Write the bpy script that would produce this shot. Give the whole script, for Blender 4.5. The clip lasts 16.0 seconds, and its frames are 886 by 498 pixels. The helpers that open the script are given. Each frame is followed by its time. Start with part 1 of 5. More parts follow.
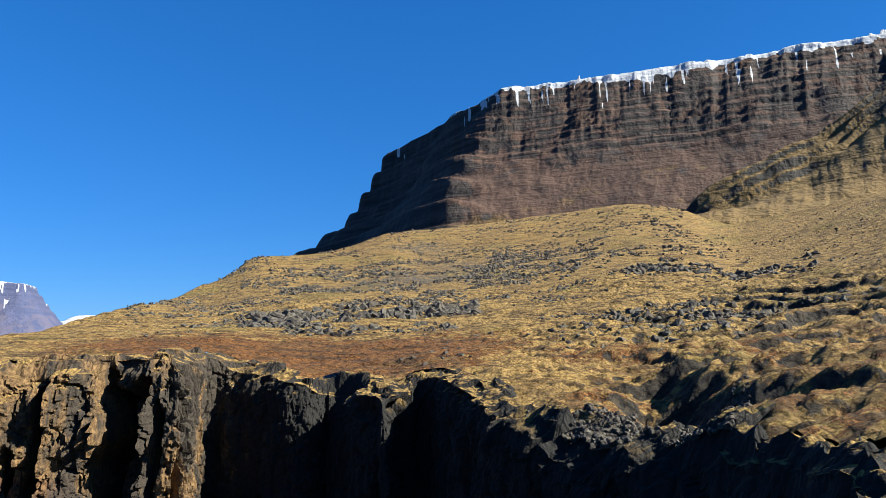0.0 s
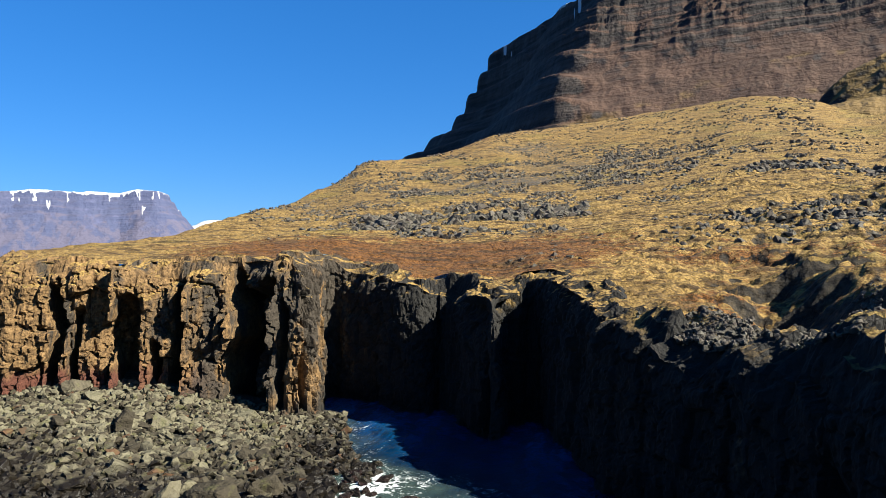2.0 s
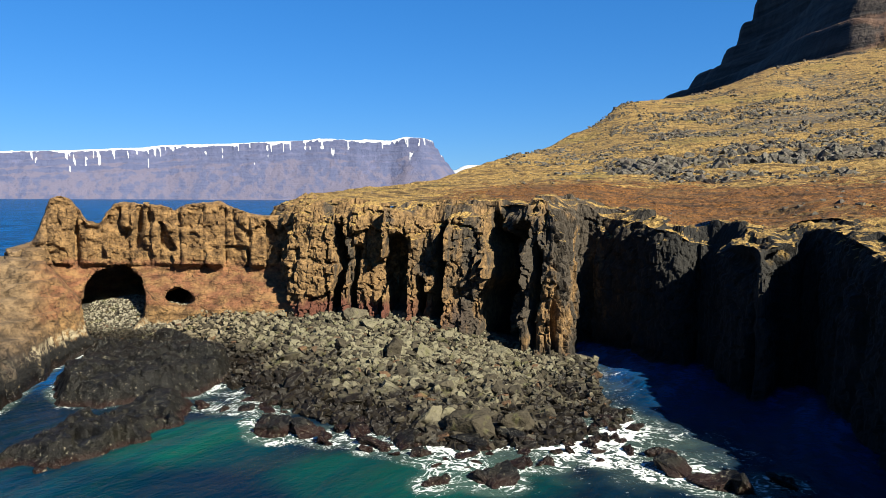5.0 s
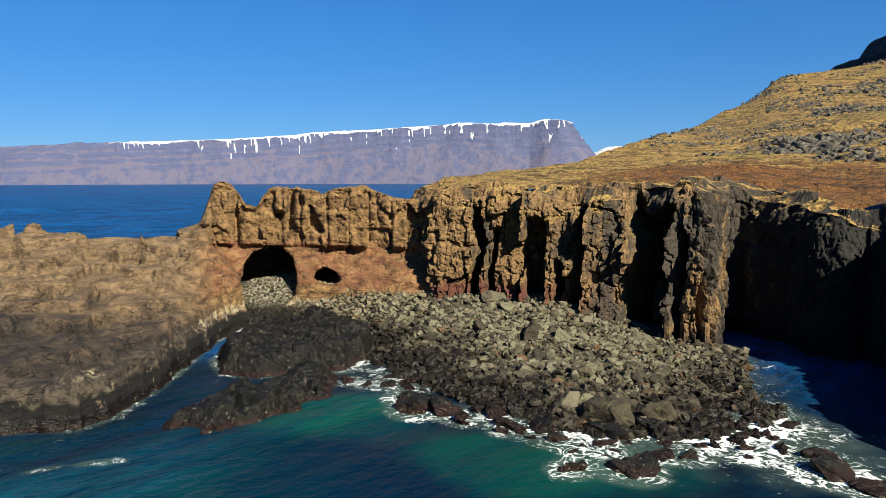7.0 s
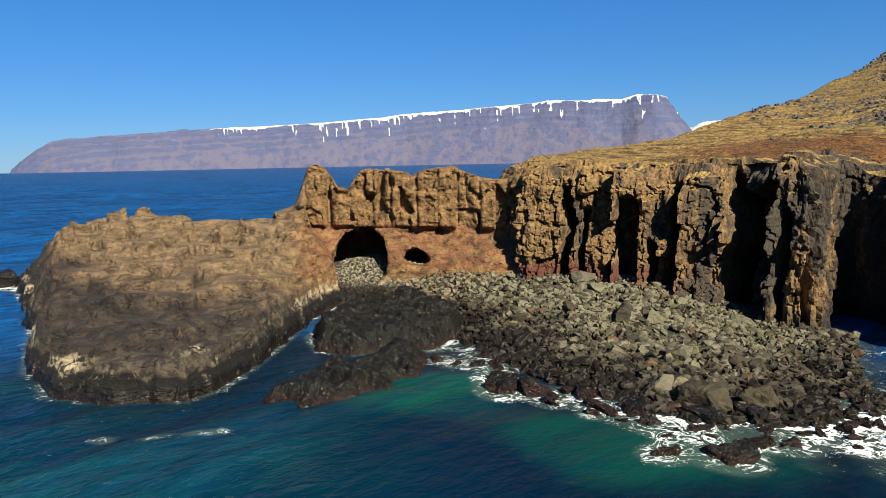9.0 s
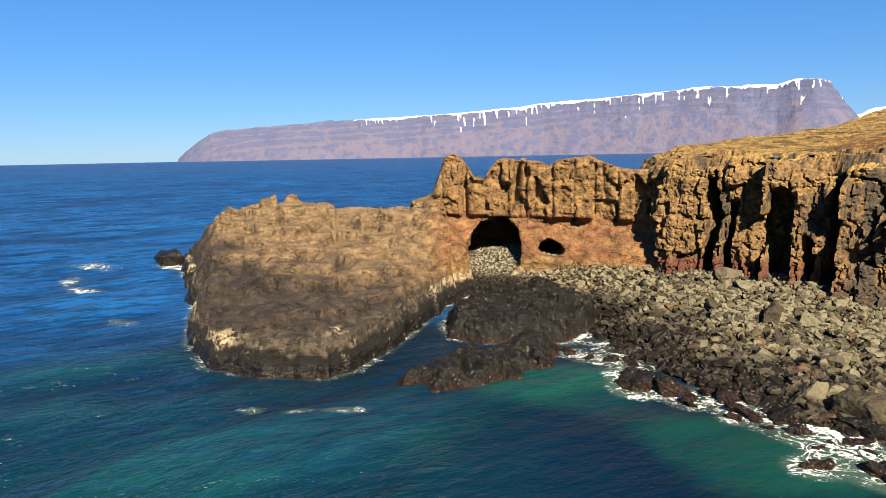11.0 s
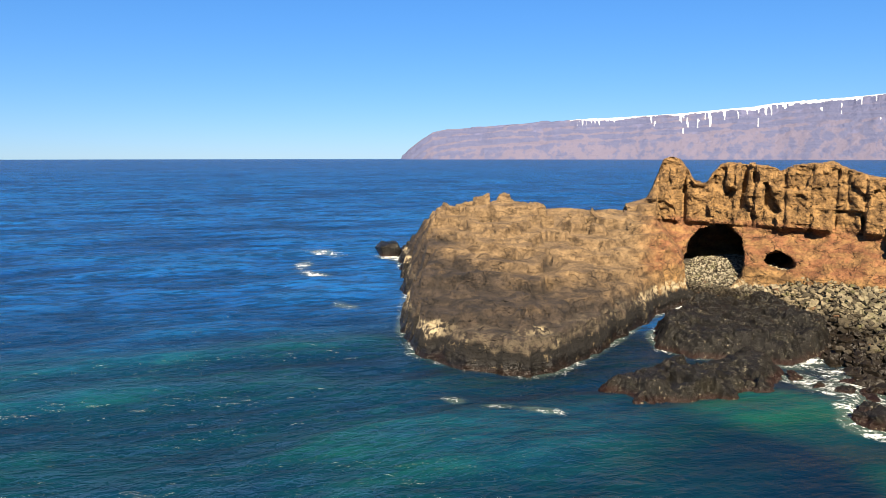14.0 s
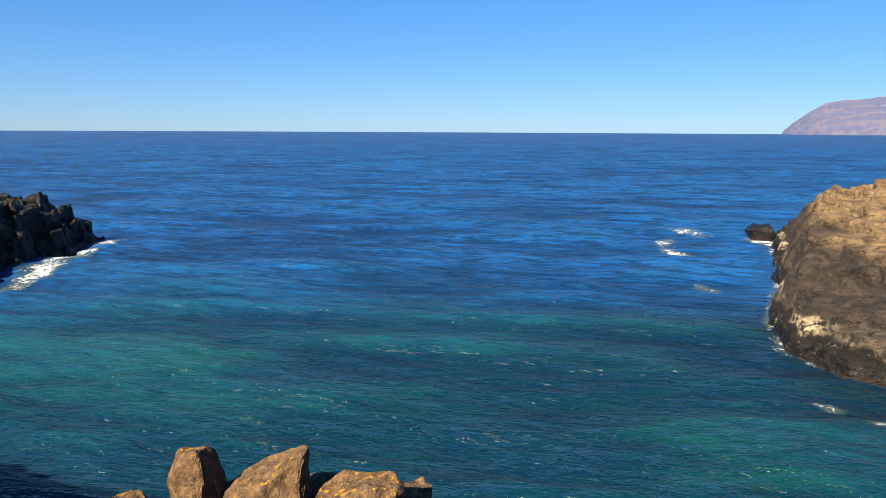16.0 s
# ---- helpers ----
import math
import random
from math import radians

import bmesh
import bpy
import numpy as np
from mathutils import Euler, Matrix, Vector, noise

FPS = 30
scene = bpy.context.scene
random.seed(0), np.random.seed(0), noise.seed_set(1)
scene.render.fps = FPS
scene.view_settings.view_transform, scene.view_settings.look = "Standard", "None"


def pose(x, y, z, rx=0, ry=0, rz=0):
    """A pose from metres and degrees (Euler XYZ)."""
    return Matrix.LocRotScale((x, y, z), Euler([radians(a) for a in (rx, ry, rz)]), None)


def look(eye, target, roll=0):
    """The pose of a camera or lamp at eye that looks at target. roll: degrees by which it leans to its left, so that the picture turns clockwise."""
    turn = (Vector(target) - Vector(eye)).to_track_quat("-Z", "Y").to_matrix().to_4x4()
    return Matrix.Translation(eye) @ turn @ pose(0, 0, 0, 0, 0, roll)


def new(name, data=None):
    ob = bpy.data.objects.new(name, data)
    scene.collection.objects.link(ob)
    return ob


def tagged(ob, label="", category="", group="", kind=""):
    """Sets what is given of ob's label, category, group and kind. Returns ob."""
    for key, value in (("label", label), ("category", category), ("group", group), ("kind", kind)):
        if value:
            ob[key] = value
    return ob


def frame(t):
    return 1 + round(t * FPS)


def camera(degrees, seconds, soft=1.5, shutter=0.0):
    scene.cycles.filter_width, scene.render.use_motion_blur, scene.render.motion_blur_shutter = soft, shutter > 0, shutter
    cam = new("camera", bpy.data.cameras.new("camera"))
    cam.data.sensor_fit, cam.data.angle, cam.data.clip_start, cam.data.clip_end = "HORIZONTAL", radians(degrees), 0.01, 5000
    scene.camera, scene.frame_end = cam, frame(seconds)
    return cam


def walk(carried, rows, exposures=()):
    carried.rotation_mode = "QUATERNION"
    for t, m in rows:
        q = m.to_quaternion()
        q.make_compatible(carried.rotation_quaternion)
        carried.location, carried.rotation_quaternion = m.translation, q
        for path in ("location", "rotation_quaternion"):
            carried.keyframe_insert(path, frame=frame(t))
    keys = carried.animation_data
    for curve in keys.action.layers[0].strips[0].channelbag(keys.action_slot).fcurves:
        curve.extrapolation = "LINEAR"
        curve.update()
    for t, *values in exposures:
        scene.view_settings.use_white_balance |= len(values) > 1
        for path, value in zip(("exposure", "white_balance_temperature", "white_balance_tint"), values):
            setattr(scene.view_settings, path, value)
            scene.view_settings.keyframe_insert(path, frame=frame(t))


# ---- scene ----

# The camera: turned by hand on one spot, 16 m above the sea; yaw, pitch, roll
EYE = 16.0
cam = camera(64.07, 16.0, soft=0.7)
TURNS = (
    (0.0, -0.00, 8.21, -0.18),
    (0.5, 1.11, 6.56, -0.46),
    (1.0, 3.03, 3.41, -0.97),
    (1.5, 6.29, 1.20, -0.40),
    (2.0, 8.77, 0.35, -0.25),
    (2.5, 11.78, -0.83, -0.15),
    (3.0, 15.61, -1.73, 0.41),
    (3.5, 19.06, -2.72, 0.57),
    (4.0, 22.30, -3.22, 0.53),
    (4.5, 25.80, -3.84, 0.32),
    (5.0, 29.09, -4.14, 0.28),
    (7.5, 42.29, -5.80, -0.38),
    (8.0, 43.99, -6.09, -0.64),
    (8.5, 45.66, -6.62, -0.91),
    (9.0, 47.48, -7.02, -1.16),
    (11.5, 60.95, -7.62, -1.10),
    (12.0, 63.19, -7.54, -0.94),
    (12.5, 65.64, -7.36, -0.09),
    (13.0, 68.07, -7.26, -0.13),
    (13.5, 71.23, -7.26, 0.07),
    (14.0, 75.28, -7.43, -0.03),
    (14.5, 79.40, -7.55, 0.28),
    (15.0, 87.41, -9.00, 0.15),
    (15.5, 97.02, -9.46, 0.46),
    (16.0, 103.88, -9.55, 0.28),
)
# the eye sways a little to the left at the end of the turn
SWAY = {15.0: 0.04, 15.5: 0.17, 16.0: 0.42}
SIDE = Vector((0.242, -0.970, 0))
walk(cam, [(t, Matrix.Translation(SIDE * SWAY.get(t, 0.0)) @ pose(0, 0, EYE, 90 + p, 0, y) @ pose(0, 0, 0, 0, 0, r)) for t, y, p, r in TURNS], exposures=((0, 1.92, 6050, 6), (1.2, 2.02, 6200, 6), (4, 2.00, 6500, 5), (7.5, 1.68, 6600, 5), (9, 1.68, 6700, 6), (12, 2.22, 7800, 13), (16, 2.18, 7500, 12)))


# ---- light: clear spring day, sun behind the shoulder ----
SUN_YAW, SUN_EL = -107.0, 35.0
world = bpy.data.worlds.new("sky")
scene.world = world
world.use_nodes = True
wn = world.node_tree
sky = wn.nodes.new("ShaderNodeTexSky")
sky.sky_type, sky.sun_disc = "NISHITA", False
sky.sun_elevation, sky.sun_rotation = radians(SUN_EL), radians(-SUN_YAW)
sky.altitude, sky.air_density, sky.dust_density, sky.ozone_density = 200, 1.0, 0.0, 4.0
tint = wn.nodes.new("ShaderNodeMix")
tint.data_type, tint.blend_type = "RGBA", "MULTIPLY"
tint.inputs[0].default_value, tint.inputs[7].default_value = 1.0, (0.53, 0.82, 1.34, 1)
rich = wn.nodes.new("ShaderNodeHueSaturation")
rich.inputs["Saturation"].default_value = 1.15
even = wn.nodes.new("ShaderNodeGamma")
even.inputs["Gamma"].default_value = 0.64
wn.links.new(sky.outputs[0], even.inputs["Color"])
wn.links.new(even.outputs[0], tint.inputs[6])
wn.links.new(tint.outputs[2], rich.inputs["Color"])
wn.nodes["Background"].inputs["Strength"].default_value = 0.05
wn.links.new(rich.outputs[0], wn.nodes["Background"].inputs["Color"])
sun = new("sun", bpy.data.lights.new("sun", "SUN"))
sun.data.energy, sun.data.angle, sun.data.color = 5.0, radians(0.5), (1.0, 0.93, 0.80)
sx, sy = -math.sin(radians(SUN_YAW)), math.cos(radians(SUN_YAW))
sun.matrix_world = look((sx * 50, sy * 50, 50 * math.tan(radians(SUN_EL))), (0, 0, 0))


# ---- materials ----
# all dry land is dull: one factor for every rock and turf colour
ALBEDO = 0.38


class Mat:
    """A small builder for node materials."""

    def __init__(self, name):
        self.m = bpy.data.materials.new(name)
        self.m.use_nodes = True
        self.t = self.m.node_tree
        self.b = self.t.nodes["Principled BSDF"]
        self.b.inputs["Roughness"].default_value = 0.9
        self.b.inputs["Specular IOR Level"].default_value = 0.25
        self.pos = self.node("ShaderNodeNewGeometry").outputs["Position"]

    def node(self, kind, **kw):
        n = self.t.nodes.new(kind)
        for k, v in kw.items():
            setattr(n, k, v)
        return n

    def put(self, sock, v):
        if isinstance(v, bpy.types.NodeSocket):
            self.t.links.new(v, sock)
        else:
            sock.default_value = v

    def noise(self, scale, detail=4.0, rough=0.55, stretch=(1, 1, 1), dist=0.0, coord=None):
        mp = self.node("ShaderNodeVectorMath", operation="MULTIPLY")
        self.put(mp.inputs[0], coord or self.pos)
        mp.inputs[1].default_value = stretch
        n = self.node("ShaderNodeTexNoise")
        self.put(n.inputs["Vector"], mp.outputs[0])
        n.inputs["Scale"].default_value, n.inputs["Detail"].default_value = scale, detail
        n.inputs["Roughness"].default_value, n.inputs["Distortion"].default_value = rough, dist
        return n.outputs[0]

    def cells(self, scale, feature="F1", stretch=(1, 1, 1), coord=None, out="Distance", rnd=1.0):
        mp = self.node("ShaderNodeVectorMath", operation="MULTIPLY")
        self.put(mp.inputs[0], coord or self.pos)
        mp.inputs[1].default_value = stretch
        n = self.node("ShaderNodeTexVoronoi", feature=feature)
        self.put(n.inputs["Vector"], mp.outputs[0])
        n.inputs["Scale"].default_value, n.inputs["Randomness"].default_value = scale, rnd
        return n.outputs[out]

    def ramp(self, v, a, b, lo=0.0, hi=1.0):
        n = self.node("ShaderNodeMapRange")
        n.interpolation_type = "SMOOTHSTEP"
        self.put(n.inputs[0], v)
        for i, x in enumerate((a, b, lo, hi)):
            n.inputs[i + 1].default_value = x
        return n.outputs[0]

    def math(self, op, a, b=0.0, c=0.0):
        n = self.node("ShaderNodeMath", operation=op)
        for i, x in enumerate((a, b, c)):
            self.put(n.inputs[i], x)
        return n.outputs[0]

    def mix(self, f, a, b, mode="MIX"):
        n = self.node("ShaderNodeMix", data_type="RGBA", blend_type=mode)
        self.put(n.inputs[0], f)
        for i, x in ((6, a), (7, b)):
            self.put(n.inputs[i], (*x, 1) if isinstance(x, tuple) and len(x) == 3 else x)
        return n.outputs[2]

    def axis(self, i, v=None):
        n = self.node("ShaderNodeSeparateXYZ")
        self.put(n.inputs[0], v or self.pos)
        return n.outputs[i]

    def up(self):
        g = self.node("ShaderNodeNewGeometry")
        return self.axis(2, g.outputs["Normal"])

    def attr(self, name):
        return self.node("ShaderNodeAttribute", attribute_name=name).outputs["Fac"]

    def bump(self, h, dist, strength=1.0, under=None):
        n = self.node("ShaderNodeBump")
        n.inputs["Distance"].default_value = dist
        self.put(n.inputs["Strength"], strength)
        self.put(n.inputs["Height"], h)
        if under is not None:
            self.put(n.inputs["Normal"], under)
        return n.outputs[0]

    def done(self, colour, normal=None, rough=None):
        self.put(self.b.inputs["Base Color"], self.mix(1.0, colour, (ALBEDO, ALBEDO, ALBEDO), "MULTIPLY"))
        if normal is not None:
            self.put(self.b.inputs["Normal"], normal)
        if rough is not None:
            self.put(self.b.inputs["Roughness"], rough)
        return self.m


def grass_colour(M):
    """Dead golden grass with moss and worn earth."""
    fine = M.noise(5.0, 5, 0.7)
    mid = M.noise(0.6, 6, 0.65)
    c = M.mix(M.ramp(fine, 0.28, 0.72), (0.13, 0.068, 0.014), (0.84, 0.54, 0.165))
    c = M.mix(M.ramp(mid, 0.50, 0.64, 0, 0.75), c, (0.085, 0.046, 0.010))
    c = M.mix(M.ramp(M.noise(0.05, 4, 0.55), 0.55, 0.66, 0, 0.5), c, M.mix(fine, (0.14, 0.11, 0.016), (0.46, 0.36, 0.080)))
    return c, fine, mid


def make_ground():
    M = Mat("tussock grass")
    c, fine, mid = grass_colour(M)
    heath = M.ramp(M.math("ADD", M.attr("heath"), M.math("ADD", M.math("MULTIPLY", M.noise(0.35, 8, 0.75, (0.5, 1.3, 1)), 1.8), M.math("MULTIPLY", M.noise(1.4, 5, 0.7, (0.6, 1.3, 1)), 0.9))), 1.66, 1.86, 0, 0.95)
    c = M.mix(heath, c, M.mix(M.ramp(fine, 0.35, 0.65), (0.040, 0.014, 0.003), (0.42, 0.165, 0.030)))
    streak = M.noise(0.5, 5, 0.6, (0.35, 1.4, 2.5))
    c = M.mix(M.ramp(streak, 0.53, 0.60, 0, 0.8), c, (0.07, 0.036, 0.011))
    c = M.mix(M.ramp(M.noise(0.16, 6, 0.7, (0.5, 1.2, 2)), 0.52, 0.62, 0, 0.6), c, M.mix(fine, (0.06, 0.032, 0.010), (0.30, 0.17, 0.05)))
    hum = M.cells(1.5, "SMOOTH_F1")
    rock = M.mix(M.ramp(M.noise(2.0, 6, 0.7), 0.35, 0.7), (0.010, 0.008, 0.006), (0.12, 0.09, 0.055))
    steep = M.ramp(M.math("ADD", M.up(), M.math("MULTIPLY", M.noise(0.9, 5), 0.45)), 0.92, 1.0)
    scree = M.ramp(M.math("ADD", M.attr("scree"), M.math("MULTIPLY", M.noise(0.8, 5), 0.9)), 0.95, 1.1)
    c = M.mix(steep, rock, c)
    c = M.mix(scree, c, M.mix(M.cells(2.2, out="Color"), (0.05, 0.042, 0.032), (0.23, 0.195, 0.15)))
    n = M.bump(mid, 1.0)
    n = M.bump(hum, 0.5, 1.0, n)
    n = M.bump(fine, 0.14, 1.0, n)
    return M.done(c, n)


def make_cliff():
    M = Mat("basalt cliff")
    n2 = M.noise(2.2, 6, 0.7)
    ochre = M.mix(M.ramp(n2, 0.3, 0.7), (0.10, 0.055, 0.020), (0.46, 0.275, 0.115))
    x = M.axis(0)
    # cove-side basalt, dark itself, is darkened further to stand in for shade
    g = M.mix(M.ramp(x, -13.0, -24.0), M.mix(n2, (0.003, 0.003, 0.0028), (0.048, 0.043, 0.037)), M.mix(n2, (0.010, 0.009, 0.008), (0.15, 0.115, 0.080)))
    # ochre is kept off the cove wall too, deepening that painted shade
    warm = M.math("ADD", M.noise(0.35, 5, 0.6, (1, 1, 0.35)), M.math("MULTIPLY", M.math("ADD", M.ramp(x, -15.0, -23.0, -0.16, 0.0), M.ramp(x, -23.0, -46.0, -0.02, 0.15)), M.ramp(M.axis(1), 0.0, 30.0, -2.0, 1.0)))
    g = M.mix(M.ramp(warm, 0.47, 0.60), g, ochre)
    z = M.axis(2)
    red = M.math("MULTIPLY", M.ramp(M.math("ADD", z, M.math("MULTIPLY", M.noise(0.6, 4), 3.0)), 7.6, 6.4), M.ramp(x, -30.0, -40.0))
    g = M.mix(red, g, M.mix(n2, (0.09, 0.03, 0.018), (0.24, 0.085, 0.05)))
    grass, _, _ = grass_colour(M)
    flat = M.ramp(M.math("ADD", M.math("MULTIPLY", M.up(), 0.55), M.math("MULTIPLY", M.noise(0.45, 6, 0.68), 0.9)), 0.84, 0.94)
    high = M.ramp(z, 10.0, 12.5)
    c = M.mix(M.math("MULTIPLY", flat, high), g, grass)
    wet = M.ramp(M.math("ADD", z, M.math("MULTIPLY", M.noise(0.4, 4), 3.0)), 4.4, 2.6)
    c = M.mix(wet, c, (0.02, 0.017, 0.014))
    n = M.bump(M.noise(1.0, 6, 0.65, (1, 1, 0.5)), 0.5)
    n = M.bump(M.cells(1.6, "DISTANCE_TO_EDGE", (1.2, 1.2, 0.6)), 0.25, 1.0, n)
    n = M.bump(M.noise(7.0, 5, 0.65), 0.08, 1.0, n)
    return M.done(c, n)


def make_tuff():
    M = Mat("weathered tuff")
    z = M.axis(2)
    n1 = M.noise(0.25, 5, 0.6)
    n2 = M.math("ADD", M.math("MULTIPLY", M.noise(0.7, 5, 0.6, (1, 1, 1.8)), 0.62), M.math("MULTIPLY", M.noise(4.0, 5, 0.65), 0.38))
    tan = M.mix(M.ramp(n2, 0.30, 0.66), (0.085, 0.050, 0.024), (0.37, 0.245, 0.130))
    tan = M.mix(M.attr("wall"), tan, M.mix(M.ramp(n2, 0.32, 0.64), (0.10, 0.052, 0.020), (0.46, 0.265, 0.105)))
    dark = M.mix(M.ramp(n2, 0.34, 0.70), (0.011, 0.0085, 0.007), (0.095, 0.067, 0.048))
    red = M.mix(M.ramp(n2, 0.3, 0.68), (0.13, 0.048, 0.022), (0.42, 0.185, 0.085))
    zz = M.math("ADD", z, M.math("MULTIPLY", M.math("SUBTRACT", n1, 0.5), 7.0))
    c = M.mix(M.ramp(M.math("ADD", zz, M.math("ADD", M.math("ADD", M.math("MULTIPLY", M.attr("wall"), 1.6), M.math("MULTIPLY", M.math("ADD", M.axis(0), 72.0), 0.05)), M.math("MULTIPLY", M.math("SUBTRACT", M.axis(1), 38.0), 0.15))), 2.4, 5.6), dark, tan)
    zr = M.math("ADD", z, M.math("MULTIPLY", M.math("SUBTRACT", n1, 0.5), 2.5))
    rz = M.math("MULTIPLY", M.math("MULTIPLY", M.ramp(zr, 3.6, 4.6), M.ramp(zr, 9.3, 8.5)), M.ramp(M.noise(0.55, 6, 0.65, (1, 1, 2.2)), 0.40, 0.58, 0.25, 1.0))
    c = M.mix(M.math("MULTIPLY", rz, M.ramp(M.math("ADD", M.attr("wall"), M.math("SUBTRACT", M.noise(0.3, 5, 0.65), 0.5)), 0.2, 0.8)), c, red)
    # pale barnacle band, and black weed at the water
    bz = M.math("ADD", z, M.math("MULTIPLY", M.math("SUBTRACT", M.noise(0.5, 4), 0.5), 2.2))
    band = M.math("MULTIPLY", M.ramp(bz, 1.5, 1.9), M.math("MULTIPLY", M.ramp(bz, 3.0, 2.5), M.ramp(M.noise(0.13, 3), 0.42, 0.56, 0.12, 1.0)))
    c = M.mix(M.math("MULTIPLY", band, M.ramp(M.noise(1.6, 6, 0.75), 0.46, 0.53)), c, (0.60, 0.49, 0.31))
    c = M.mix(M.ramp(bz, 2.1, 1.6), c, M.mix(M.ramp(M.noise(1.5, 6, 0.75), 0.59, 0.64), (0.007, 0.0055, 0.004), (0.26, 0.20, 0.12)))
    c = M.mix(M.ramp(bz, 0.5, 0.25), c, (0.018, 0.010, 0.006))
    warp = M.node("ShaderNodeVectorMath", operation="ADD")
    M.put(warp.inputs[0], M.pos)
    dn = M.node("ShaderNodeTexNoise")
    M.put(dn.inputs["Vector"], M.pos)
    dn.inputs["Scale"].default_value, dn.inputs["Detail"].default_value = 0.8, 4
    M.put(warp.inputs[1], dn.outputs["Color"])
    crack = M.ramp(M.cells(0.42, "DISTANCE_TO_EDGE", (1, 1, 2.6), coord=warp.outputs[0]), 0.035, 0.0)
    crack2 = M.ramp(M.cells(1.4, "DISTANCE_TO_EDGE", (0.8, 0.8, 2.2), coord=warp.outputs[0]), 0.05, 0.0, 0, 0.7)
    gaps = M.math("MULTIPLY", M.math("MAXIMUM", crack, M.math("MULTIPLY", crack2, 0.25)), M.ramp(M.noise(0.6, 5, 0.65), 0.47, 0.60))
    c = M.mix(M.math("MULTIPLY", gaps, 0.38), c, (0.018, 0.012, 0.008))
    n = M.bump(M.math("SUBTRACT", M.noise(0.9, 6, 0.6), M.math("MULTIPLY", gaps, 0.5)), 0.6)
    n = M.bump(M.noise(0.5, 5, 0.6, (0.6, 0.6, 3.2)), 0.5, 1.0, n)
    n = M.bump(n2, 0.25, 1.0, n)
    return M.done(c, n, M.ramp(bz, 0.4, 1.4, 0.35, 0.9))


def make_boulder():
    M = Mat("beach boulder")
    info = M.node("ShaderNodeObjectInfo")
    island = M.node("ShaderNodeNewGeometry").outputs["Random Per Island"]
    rnd = M.math("FRACT", M.math("ADD", info.outputs["Random"], island))
    z = M.axis(2)
    n2 = M.noise(4.0, 5, 0.65)
    a = M.mix(n2, (0.11, 0.098, 0.062), (0.38, 0.340, 0.225))
    a = M.mix(M.ramp(M.axis(0), -46.0, -58.0, 0, 0.7), a, M.mix(n2, (0.16, 0.12, 0.072), (0.50, 0.40, 0.26)))
    a = M.mix(M.ramp(M.axis(0), -59.0, -63.0), a, M.mix(n2, (0.24, 0.215, 0.155), (0.62, 0.56, 0.42)))
    b = M.mix(n2, (0.08, 0.070, 0.048), (0.25, 0.21, 0.14))
    c = M.mix(M.ramp(rnd, 0.35, 0.62), a, b)
    c = M.mix(M.ramp(rnd, 0.60, 0.72, 0, 0.9), c, M.mix(n2, (0.022, 0.018, 0.013), (0.11, 0.09, 0.06)))
    c = M.mix(M.ramp(rnd, 0.975, 0.985), c, (0.16, 0.09, 0.05))
    c = M.mix(M.ramp(M.noise(1.1, 4), 0.55, 0.68, 0, 0.45), c, (0.17, 0.17, 0.06))
    M.b.inputs["Specular IOR Level"].default_value = 0.15
    bz = M.math("ADD", z, M.math("ADD", M.math("MULTIPLY", M.math("SUBTRACT", M.noise(0.3, 4), 0.5), 2.6), M.math("ADD", M.math("MULTIPLY", M.math("SUBTRACT", rnd, 0.5), 1.2), M.ramp(M.axis(0), -42.0, -22.0, 0.0, 0.85))))
    c = M.mix(M.ramp(bz, 2.0, 1.3), c, M.mix(n2, (0.006, 0.005, 0.004), (0.036, 0.028, 0.019)))
    n = M.bump(M.noise(1.8, 5), 0.25)
    n = M.bump(n2, 0.06, 1.0, n)
    return M.done(c, n, M.ramp(bz, 1.0, 2.4, 0.4, 0.9))


def make_gravel():
    M = Mat("beach gravel darkened for gap shade")
    n2 = M.noise(5.0, 5, 0.7)
    # gravel colour is darkened to stand in for shade in gaps between stones
    c = M.mix(M.cells(2.4, out="Color"), (0.02, 0.017, 0.013), (0.16, 0.14, 0.10))
    return M.done(M.mix(0.5, c, M.mix(n2, (0.012, 0.010, 0.008), (0.10, 0.085, 0.06))), M.bump(M.cells(2.4), 0.3))


def make_hillstone():
    M = Mat("hill stone")
    rnd = M.math("FRACT", M.math("ADD", M.node("ShaderNodeObjectInfo").outputs["Random"], M.node("ShaderNodeNewGeometry").outputs["Random Per Island"]))
    n2 = M.noise(2.5, 5, 0.65)
    c = M.mix(M.ramp(n2, 0.3, 0.7), (0.016, 0.015, 0.013), (0.24, 0.21, 0.17))
    c = M.mix(M.ramp(rnd, 0.6, 0.9, 0, 0.7), c, (0.10, 0.075, 0.06))
    c = M.mix(M.ramp(M.noise(1.4, 4), 0.55, 0.66, 0, 0.5), c, (0.25, 0.22, 0.12))
    return M.done(c, M.bump(n2, 0.12))


def make_wet():
    M = Mat("wet weed-covered rock")
    n2 = M.noise(2.2, 6, 0.7)
    c = M.mix(M.ramp(n2, 0.3, 0.7), (0.002, 0.0018, 0.0015), (0.016, 0.014, 0.011))
    c = M.mix(M.ramp(M.noise(0.8, 5, 0.65), 0.52, 0.64, 0, 0.75), c, M.mix(n2, (0.006, 0.0055, 0.004), (0.038, 0.034, 0.021)))
    c = M.mix(M.ramp(M.axis(2), 0.6, 0.2, 0, 0.7), c, (0.030, 0.010, 0.006))
    c = M.mix(M.ramp(M.noise(4.0, 5, 0.75), 0.60, 0.65, 0, 0.85), c, (0.42, 0.38, 0.27))
    n = M.bump(M.noise(0.9, 6, 0.65), 0.6)
    n = M.bump(n2, 0.2, 1.0, n)
    M.b.inputs["Specular IOR Level"].default_value = 0.18
    return M.done(c, n, 0.42)


